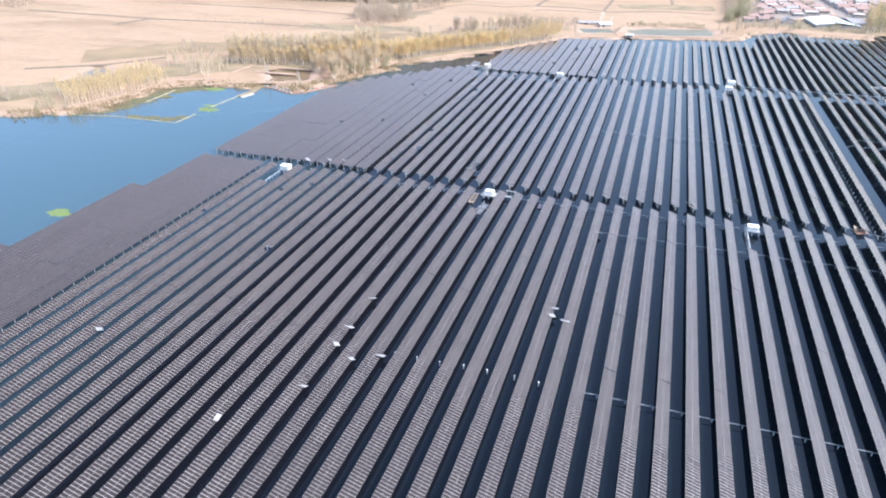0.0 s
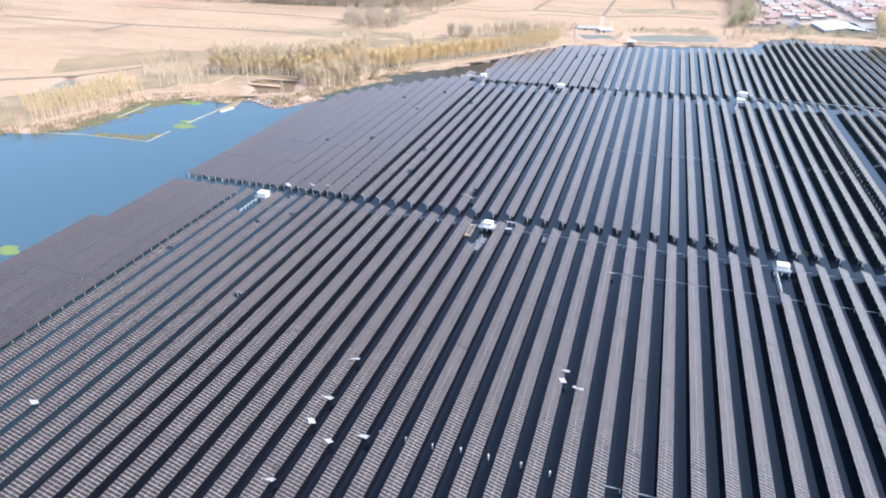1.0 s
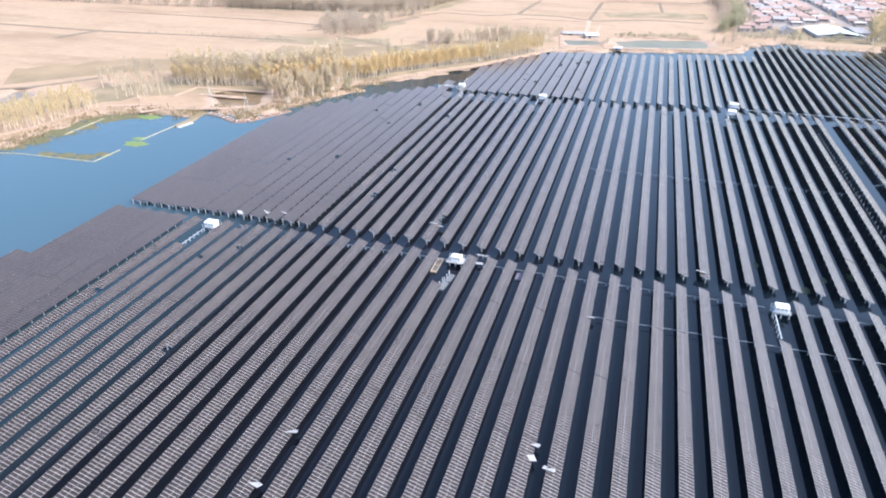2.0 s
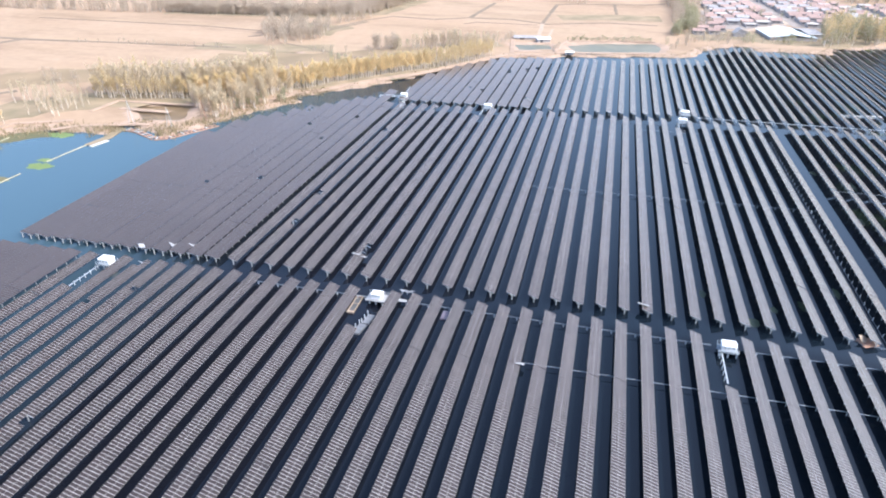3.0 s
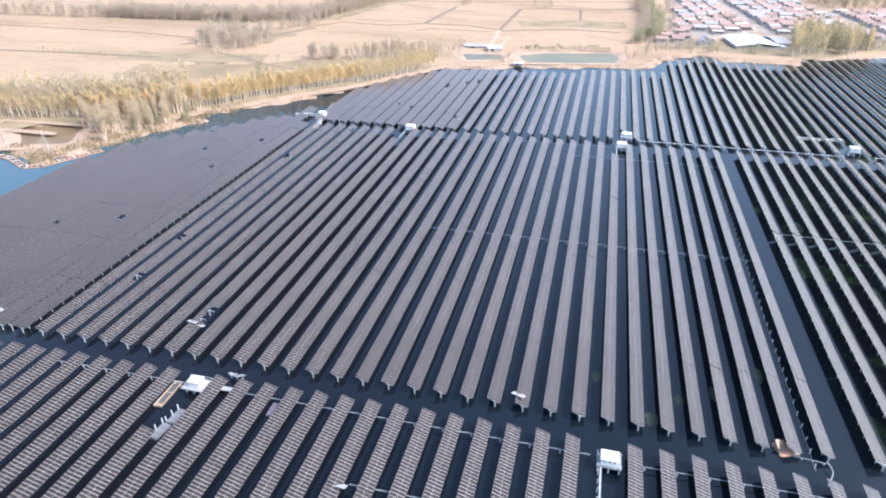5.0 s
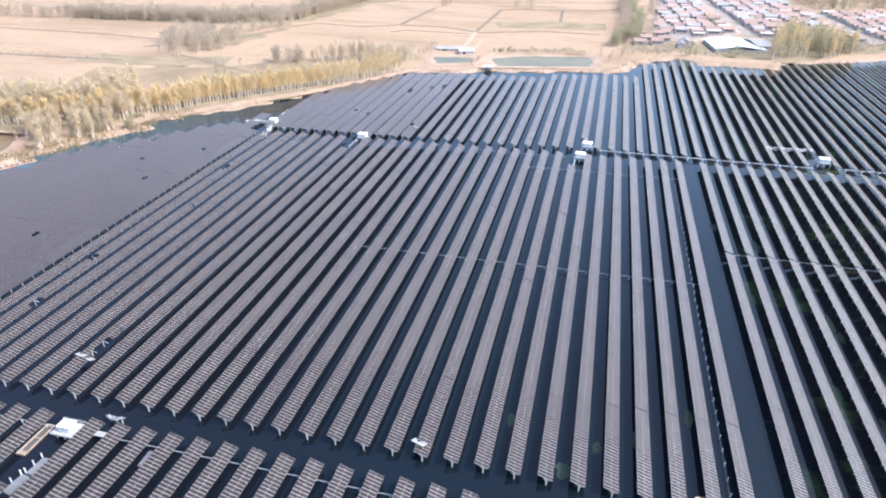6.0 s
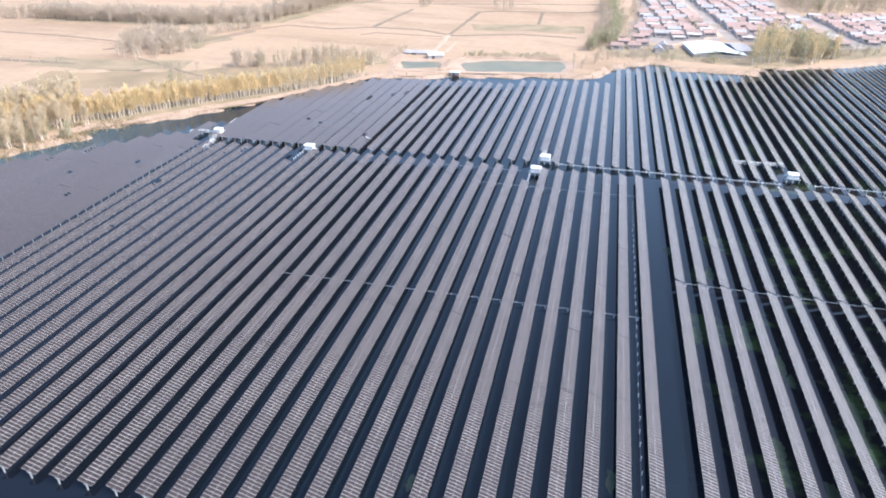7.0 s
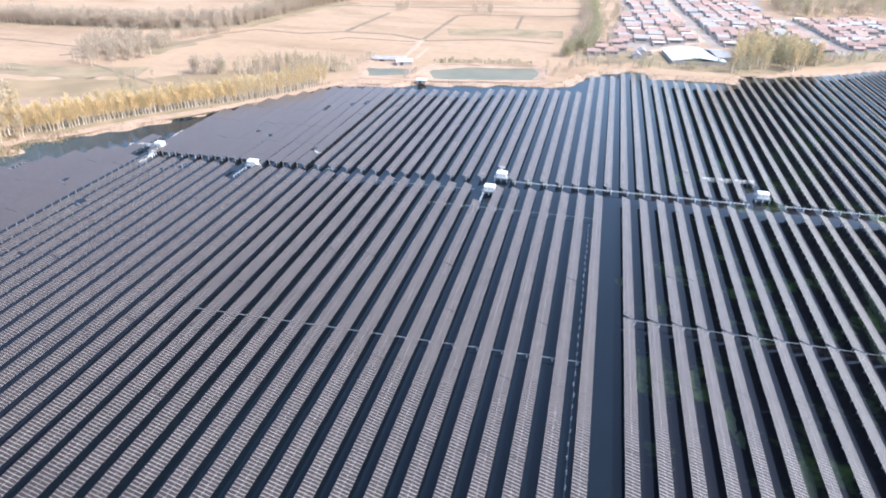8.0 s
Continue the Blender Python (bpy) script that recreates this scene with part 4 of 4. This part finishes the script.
def plant(models, x, y, group, scale=1.0):
    s = scale * rnd.uniform(0.82, 1.18)
    m = pose(x, y, ground_z(x, y) - 0.25, 0, 0, rnd.uniform(0, 360)) @ Matrix.Diagonal((s, s, s * rnd.uniform(0.9, 1.12), 1))
    spots.append((math.hypot(x - 40, y - 250), rnd.choice(models), m, group))


def dry(x, y, margin=4):
    X, Y = np.array([x]), np.array([y])
    return signed(LAKE, X, Y)[0] > margin and all(signed(list(p), X, Y)[0] > 2 for p in POOLS)


def along(models, points, gap, jitter, group, scale=1.0):
    for (ax, ay), (bx, by) in zip(points, points[1:]):
        n = max(1, int(math.hypot(bx - ax, by - ay) / gap))
        for i in range(n):
            x = ax + (bx - ax) * (i + rnd.random() * 0.6) / n + rnd.uniform(-jitter, jitter)
            y = ay + (by - ay) * (i + rnd.random() * 0.6) / n + rnd.uniform(-jitter, jitter)
            if dry(x, y):
                plant(models, x, y, group, scale)


def fill(models, poly, count, group, scale=1.0):
    xs, ys = [p[0] for p in poly], [p[1] for p in poly]
    done = tries = 0
    while done < count and tries < count * 30:
        tries += 1
        x, y = rnd.uniform(min(xs), max(xs)), rnd.uniform(min(ys), max(ys))
        if signed(list(poly), np.array([x]), np.array([y]))[0] < 0 and dry(x, y):
            plant(models, x, y, group, scale)
            done += 1


SHORE_ROW = [(-219, 491), (-202, 500), (-193, 517), (-173, 540), (-148, 567), (-119, 596), (-95, 636)]
along(POPLARS, SHORE_ROW, 1.9, 0.5, "poplars along the bank")
along(POPLARS, [(x - 5, y + 5) for x, y in SHORE_ROW], 2.1, 1.0, "poplars along the bank")
along(POPLARS, [(x - 11, y + 10) for x, y in SHORE_ROW], 3.0, 1.5, "poplars along the bank", 0.95)
GROVE_ROW = [(-330, 440), (-300, 446), (-262, 456), (-240, 474), (-219, 491)]
along(POPLARS, GROVE_ROW, 2.0, 1.2, "poplar grove by the lake", 1.15)
along(SLIM, [(x - 4, y + 7) for x, y in GROVE_ROW], 2.0, 1.5, "poplar grove by the lake", 1.3)
along(SLIM, [(x - 7, y + 14) for x, y in GROVE_ROW], 2.4, 2.0, "poplar grove by the lake", 1.4)
along(POPLARS, [(x - 10, y + 21) for x, y in GROVE_ROW], 2.4, 2.5, "poplar grove by the lake", 1.4)
fill(BARE, [(-320, 462), (-262, 476), (-240, 500), (-300, 500)], 30, "poplar grove by the lake", 1.1)
fill(SLIM, [(-262, 446), (-226, 420), (-214, 440), (-206, 466), (-202, 488), (-222, 488), (-246, 470)], 75, "poplar grove by the lake", 1.0)
fill(BARE, [(-262, 446), (-226, 420), (-214, 440), (-206, 466), (-222, 488), (-246, 470)], 8, "poplar grove by the lake", 0.55)
fill(GREENS, [(-232, 446), (-222, 440), (-210, 462), (-214, 474), (-226, 470)], 9, "bushes on the shore", 0.42)
fill(GREENS, [(-207, 464), (-203, 464), (-203, 470), (-207, 470)], 2, "bushes on the shore", 0.5)
fill(GREENS, [(-372, 285), (-350, 296), (-352, 306), (-376, 300)], 5, "grove on the far bank", 0.6)
YOUNG = [(-356, 306), (-346, 326), (-340, 352), (-339, 380)]
for o in range(6):
    along(POPLARS, [(x - 6 * o, y + 3.5 * o) for x, y in YOUNG], 3.2, 0.9, "young trees behind the levee", 0.85)
fill(SLIM, [(-356, 392), (-318, 396), (-316, 430), (-345, 436), (-380, 425)], 34, "grove on the far bank", 0.8)
fill(BARE, [(-430, 300), (-400, 290), (-385, 320), (-396, 330)], 8, "grove on the far bank", 0.6)
fill(BARE, [(-400, 440), (-345, 452), (-300, 478), (-320, 500), (-400, 480)], 26, "grove on the far bank", 0.6)
fill(BARE, [(-306, 628), (-262, 648), (-276, 706), (-290, 745), (-345, 728), (-330, 670)], 105, "field copse", 0.95)
along(BARE, [(-285, 745), (-262, 800)], 4, 3, "field copse")
fill(GREENS, [(-186, 640), (-176, 640), (-174, 655), (-186, 652)], 4, "bank bushes", 0.7)
fill(GREENS, [(-222, 572), (-206, 576), (-206, 586), (-222, 582)], 4, "bank bushes", 0.55)
fill(BARE, [(-205, 628), (-182, 636), (-186, 655), (-206, 648)], 14, "bare trees behind the poplars", 0.95)
fill(BARE, [(-250, 600), (-190, 612), (-190, 622), (-250, 612)], 7, "bare trees behind the poplars", 0.5)
fill(SLIM, [(-172, 640), (-134, 656), (-104, 660), (-98, 682), (-135, 680), (-172, 660)], 85, "slim trees behind the poplars", 0.85)
fill(BARE, [(-172, 640), (-134, 656), (-104, 660), (-98, 682), (-135, 680), (-172, 660)], 16, "bare trees behind the poplars", 0.85)
along(BARE, [(-98, 690), (-92, 728)], 5, 2, "bare trees behind the poplars", 0.5)
HEDGE = [(-513, 772), (-451, 772), (-393, 779), (-344, 780), (-312, 797), (-273, 826), (-261, 902), (-250, 971), (-225, 1030)]
along(BARE, HEDGE, 1.6, 4, "hedgerow", 0.9)
along(BARE, [(x - 8, y + 10) for x, y in HEDGE], 2.0, 6, "hedgerow", 1.0)
along(BARE, [(x - 16, y + 22) for x, y in HEDGE], 3.2, 8, "hedgerow", 1.05)
along(BARE, [(-900, 748), (-700, 752), (-513, 770)], 3, 7, "hedgerow", 1.0)
along(BARE, [(-480, 600), (-420, 604), (-330, 610)], 9, 4, "ditch scrub", 0.3)
along(GREENS, [(58, 770), (66, 790), (70, 815)], 1.8, 5, "windbreak", 0.8)
along(GREENS, [(78, 790), (80, 842), (82, 890), (76, 960), (72, 1040)], 4.0, 4, "windbreak", 1.0)
along(BARE, [(64, 830), (70, 900), (66, 1040), (60, 1150)], 5, 5, "windbreak", 1.0)
fill(GREENS, [(186, 752), (236, 768), (262, 800), (250, 842), (205, 842), (192, 790)], 26, "village edge trees", 1.15)
fill(GREENS, [(186, 750), (236, 766), (262, 800), (250, 842), (205, 842), (190, 790)], 18, "village edge trees", 1.4)
fill(POPLARS, [(186, 750), (236, 766), (262, 800), (250, 842), (206, 846)], 55, "village edge trees", 1.55)
fill(GREENS, [(112, 745), (170, 752), (176, 764), (120, 762)], 9, "village edge trees", 0.6)
fill(BARE, [(66, 735), (150, 752), (136, 768), (70, 770)], 26, "village edge trees", 0.6)
fill(GREENS, [(240, 785), (330, 838), (330, 850), (250, 812)], 14, "village edge trees", 0.6)
fill(BARE, [(240, 785), (330, 838), (330, 850), (250, 812)], 14, "village edge trees", 0.6)
fill(BARE, [(84, 800), (98, 830), (108, 1040), (96, 1180), (80, 1040)], 34, "village edge trees", 0.8)
along(BARE, [(-175, 1060), (-60, 1085), (60, 1110)], 9, 8, "hedgerow", 1.0)
fill(BARE, [(-150, 960), (-130, 960), (-130, 980), (-150, 980)], 6, "field trees", 0.8)
fill(BARE, [(-66, 968), (-36, 970), (-36, 985), (-66, 985)], 6, "field trees", 0.8)
along(GREENS, [(146, 756), (186, 770)], 8, 2, "village edge trees", 0.6)
WOODS = [(290, 1050), (405, 1075), (470, 1260), (290, 1260)]
fill(GREENS, WOODS, 70, "woods beyond the village", 1.2)
fill(BARE, WOODS, 110, "woods beyond the village", 1.3)
along(SHRUBS, [(-40, 722), (37, 735)], 2.6, 0.3, "shrub row by the pond")
along(GREENS, [(44, 700), (48, 728)], 6, 2, "pond bushes", 0.5)
along(BARE, [(-48, 668), (-46, 690)], 6, 2, "pond bushes", 0.5)
along(BARE, [(50, 700), (75, 745), (95, 765)], 6, 4, "pond bushes", 0.5)
fill(GREENS, [(110, 880), (300, 960), (330, 1040), (200, 1050)], 26, "village garden trees", 0.55)

fill(BARE, [(-850, 585), (-740, 600), (-750, 640), (-850, 640)], 40, "grove far beyond the lake", 1.0)

spots.sort(key=lambda q: q[0])
used = set()
rest = []
for _, src, m, group in spots:
    if src.name not in used:
        used.add(src.name)
        src.matrix_basis = m
        tagged(src, group=group)
    elif len(used) < 300:
        used.add((src.name, tuple(m.translation)))
        c = copy_thing(src, Matrix.Identity(4))
        c.matrix_basis = m
        tagged(c, group=group)
    else:
        rest.append((src, m))


def joined(name, pairs, label, category):
    """Far repeats of the same models as one mesh."""
    mats, verts, faces, picks, base, known = [], [], [], [], 0, {}
    for src, m in pairs:
        for ch in src.children:
            me = ch.data
            if me.name not in known:
                if me.materials[0] not in mats:
                    mats.append(me.materials[0])
                co = np.empty(len(me.vertices) * 3)
                me.vertices.foreach_get("co", co)
                loop = np.empty(len(me.loops), np.int32)
                me.loops.foreach_get("vertex_index", loop)
                quads = loop.reshape(-1, 4)
                if "trunk" not in ch.name:
                    quads = quads[:int(len(quads) * 0.38)]
                known[me.name] = (np.c_[co.reshape(-1, 3), np.ones(len(me.vertices))], quads, mats.index(me.materials[0]))
            co, quads, pick = known[me.name]
            verts.append((co @ np.array(m).T)[:, :3])
            faces.append(quads + base)
            picks.append(np.full(len(quads), pick, np.int32))
            base += len(co)
    verts, faces = np.concatenate(verts), np.concatenate(faces)
    me = bpy.data.meshes.new(name)
    me.vertices.add(len(verts))
    me.vertices.foreach_set("co", verts.ravel())
    me.loops.add(faces.size)
    me.loops.foreach_set("vertex_index", faces.ravel().astype(np.int32))
    me.polygons.add(len(faces))
    me.polygons.foreach_set("loop_start", np.arange(0, faces.size, 4, dtype=np.int32))
    for mt in mats:
        me.materials.append(mt)
    me.polygons.foreach_set("material_index", np.concatenate(picks))
    me.update(calc_edges=True)
    return tagged(new(name, me), label, category, kind="stuff")


joined("far_trees", rest, "far hedgerows and woods of bare brown and dull green trees", "trees")

# reeds along the water's edge
bm = bmesh.new()
for (ax, ay), (bx, by) in zip(LAKE[:40], LAKE[1:41]):
    n = int(math.hypot(bx - ax, by - ay) * 4)
    nx, ny = -(by - ay), bx - ax
    l = math.hypot(nx, ny)
    for i in range(n):
        f, o = rnd.random(), rnd.uniform(-1, 9)
        x, y = ax + (bx - ax) * f + nx / l * o, ay + (by - ay) * f + ny / l * o
        z, h, a = 0.1 + max(0, o) * 0.11, rnd.uniform(0.5, 1.5), rnd.uniform(0, 3.14)
        dx, dy = math.cos(a) * 0.35, math.sin(a) * 0.35
        bm.faces.new([bm.verts.new(p) for p in ((x - dx, y - dy, z), (x + dx, y + dy, z), (x + rnd.uniform(-0.4, 0.4), y + rnd.uniform(-0.4, 0.4), z + h))])
for (ax, ay), (bx, by) in zip(LAKE[:20], LAKE[1:21]):
    n = int(math.hypot(bx - ax, by - ay) * 14)
    nx, ny = -(by - ay), bx - ax
    l = math.hypot(nx, ny)
    for i in range(n):
        f, o = rnd.random(), rnd.gauss(3, 5)
        if math.sin((ax + bx) * 0.35 + f * 5) + o * 0.1 < -0.7:
            continue
        x, y = ax + (bx - ax) * f + nx / l * o, ay + (by - ay) * f + ny / l * o
        z, h, a = 0.02 + min(1.0, max(0, o) * 0.11), rnd.uniform(0.8, 2.2), rnd.uniform(0, 3.14)
        dx, dy = math.cos(a) * 0.3, math.sin(a) * 0.3
        bm.faces.new([bm.verts.new(p) for p in ((x - dx, y - dy, z), (x + dx, y + dy, z), (x + rnd.uniform(-0.5, 0.5), y + rnd.uniform(-0.5, 0.5), z + h))])
tagged(put("reeds", mesh_of("reeds", bm, M_REED)), "dry yellow reeds and grass along the water's edge", "reeds", kind="stuff")

# ---- buildings ----


def house_model(w, l, h, roof_mat, label, rise=1.9):
    e = thing("house", label, "house")
    bm = bmesh.new()
    add_box(bm, -w / 2, -l / 2, 0, w / 2, l / 2, h)
    for s in (-1, 1):
        v = [bm.verts.new(p) for p in ((-w / 2, s * l / 2, h), (w / 2, s * l / 2, h), (0, s * l / 2, h + rise))]
        bm.faces.new(v)
    # yard wall
    yard = 5.6
    for a in ((w / 2, -l / 2, w / 2 + yard, -l / 2 + 0.3), (w / 2, l / 2 - 0.3, w / 2 + yard, l / 2), (w / 2 + yard - 0.3, -l / 2 + 0.3, w / 2 + yard, l / 2 - 0.3)):
        add_box(bm, a[0], a[1], 0, a[2], a[3], 2.1)
    part("wall", bm, M_WALL, e)
    bm = bmesh.new()
    for s in (-1, 1):
        o, t = w / 2 + 0.45, 0.16
        q = [(0, -l / 2 - 0.3, h + rise + 0.1), (0, l / 2 + 0.3, h + rise + 0.1), (s * o, l / 2 + 0.3, h - 0.15), (s * o, -l / 2 - 0.3, h - 0.15)]
        lo = [bm.verts.new(p) for p in q]
        hi = [bm.verts.new((p[0], p[1], p[2] + t)) for p in q]
        bm.faces.new(hi)
        bm.faces.new(lo[::-1])
        for i in range(4):
            bm.faces.new((lo[i], lo[(i + 1) % 4], hi[(i + 1) % 4], hi[i]))
    bmesh.ops.recalc_face_normals(bm, faces=bm.faces)
    part("roof", bm, roof_mat, e)
    bm = bmesh.new()
    add_box(bm, w / 2 - 0.02, -l * 0.36, 0.9, w / 2 + 0.04, l * 0.36, 2.4)
    part("window", bm, M_DARK, e)
    return e


HOUSES = [house_model(6.5, 11.5, 3.4, M_ROOF, "low house with faded red tile roof and pale walled yard"),
          house_model(6.0, 10.5, 3.3, M_ROOF, "low house with faded red tile roof and pale walled yard"),
          house_model(6.5, 12, 3.6, M_GREYROOF, "low house with pale grey roof and walled yard"),
          house_model(7, 12.5, 3.3, M_WALL, "low house with flat-pitched whitish roof and walled yard", 0.7)]
house_used = set()


def place_house(src, x, y, turn, s=1.0):
    m = pose(x, y, ground_z(x, y) - 0.1, 0, 0, turn) @ Matrix.Diagonal((s, s, s, 1))
    if src.name not in house_used:
        house_used.add(src.name)
        src.matrix_basis = m
        tagged(src, group="village houses")
    else:
        c = copy_thing(src, Matrix.Identity(4))
        c.matrix_basis = m


VILLAGE = [(93, 855), (112, 1047), (108, 1144), (118, 1230), (285, 1240), (259, 1053), (290, 1030), (400, 1060), (400, 950), (338, 890), (297, 850), (264, 840), (205, 850), (179, 866), (118, 822)]
for i in range(0, 22):
    for j in range(-4, 36):
        u, v = i * 15.5 + rnd.uniform(-2, 2), j * 12.8 + rnd.uniform(-1.6, 1.6)
        x, y = 95 + u - 0.085 * v, 820 + v + 0.06 * u
        if i % 7 == 6 or signed(VILLAGE, np.array([x]), np.array([y]))[0] > -3 or rnd.random() < 0.06:
            continue
        place_house(rnd.choices(HOUSES, (6, 5, 3, 2))[0], x, y, -85.5 + rnd.uniform(-6, 6), rnd.uniform(0.84, 1.12))
for x, y, t in ((82, 790, -86), (97, 795, -84), (117, 786, 4), (88, 812, -86), (104, 812, -85), (84, 835, -85), (101, 838, -86), (122, 802, 3)):
    place_house(HOUSES[2 if t > 0 else 0], x, y, t, 0.95)
bm = bmesh.new()
for x in range(80, 420, 6):
    for y in range(770, 1250, 6):
        if signed(VILLAGE, np.array([x + 3]), np.array([y + 3]))[0] < 3 + rnd.uniform(-3, 3):
            bm.faces.new([bm.verts.new(p) for p in ((x, y, 1.42), (x + 6, y, 1.42), (x + 6, y + 6, 1.42), (x, y + 6, 1.42))])
tagged(put("ground_patch", mesh_of("ground_patch", bm, M_YARD)), "bare grey-brown earth of village lanes and yards", "village ground", kind="structure")
strip("road", [(162, 1240), (160, 1110), (169, 1003), (179, 876), (150, 842), (118, 800)], 6, M_TRACK, "pale village street", "street", 0.5)
strip("road", [(259, 1080), (270, 934), (268, 850)], 6, M_TRACK, "pale village street", "street", 0.5)


def shed(x, y, turn, w, l, h, rise, roof, label):
    e = thing("shed", label, "shed", "", pose(x, y, ground_z(x, y) - 0.1, 0, 0, turn))
    bm = bmesh.new()
    add_box(bm, -w / 2, -l / 2, 0, w / 2, l / 2, h)
    part("wall", bm, M_WALL, e)
    for s in (-1, 1):
        bm = bmesh.new()
        q = [(-w / 2 - 0.5, 0, h + rise), (w / 2 + 0.5, 0, h + rise), (w / 2 + 0.5, s * (l / 2 + 0.6), h), (-w / 2 - 0.5, s * (l / 2 + 0.6), h)]
        lo = [bm.verts.new((p[0], p[1], p[2] + 0.02)) for p in q]
        hi = [bm.verts.new((p[0], p[1], p[2] + 0.2)) for p in q]
        bm.faces.new(hi)
        bm.faces.new(lo[::-1])
        for i in range(4):
            bm.faces.new((lo[i], lo[(i + 1) % 4], hi[(i + 1) % 4], hi[i]))
        bmesh.ops.recalc_face_normals(bm, faces=bm.faces)
        part("roof_slope", bm, roof, e)
    bm = bmesh.new()
    add_box(bm, -w * 0.28, -l / 2 - 0.05, 0.1, -w * 0.28 + min(4, w * 0.2), -l / 2 + 0.02, h * 0.8)
    part("door", bm, M_DARK, e)


shed(163, 796, 97, 46, 42, 3.0, 2.6, M_BLUEROOF, "large hall with pale blue sheet-metal roof at the village edge")
shed(184, 806, 14, 14, 34, 4, 2, M_GREYROOF, "long grey-roofed annex beside a blue-roofed hall")
shed(-78, 722, 8, 26, 11, 1.6, 1.2, M_GREYROOF, "white farm hall beside ponds and a track")
shed(-62, 710, 20, 12, 8, 3, 1.2, M_WHITE, "small white outbuilding beside a farm hall")
shed(-33.5, 659, 8, 6.4, 4.0, 2.2, 0.5, M_WHITE, "small white pump hut on the levee")
shed(-110, 634, 40, 6, 4, 2.6, 0.6, M_WALL, "tiny pale hut at the end of the poplar row")

# ---- the nearest tables: every module laid by itself ----
for row, n, m in single_tables:
    t = put("table", rail_mesh(n), row, m)
    put("support_frame", support_mesh(n, "two"), t)["kind"] = "stuff"
    for i in range(n):
        for j in (0, 1):
            u = j * (MOD_L + 0.02)
            p = slope(u, 0) - slope(0, 0)
            put("module", MODULE_ME, t, pose(p.x, i * STEP, p.z))
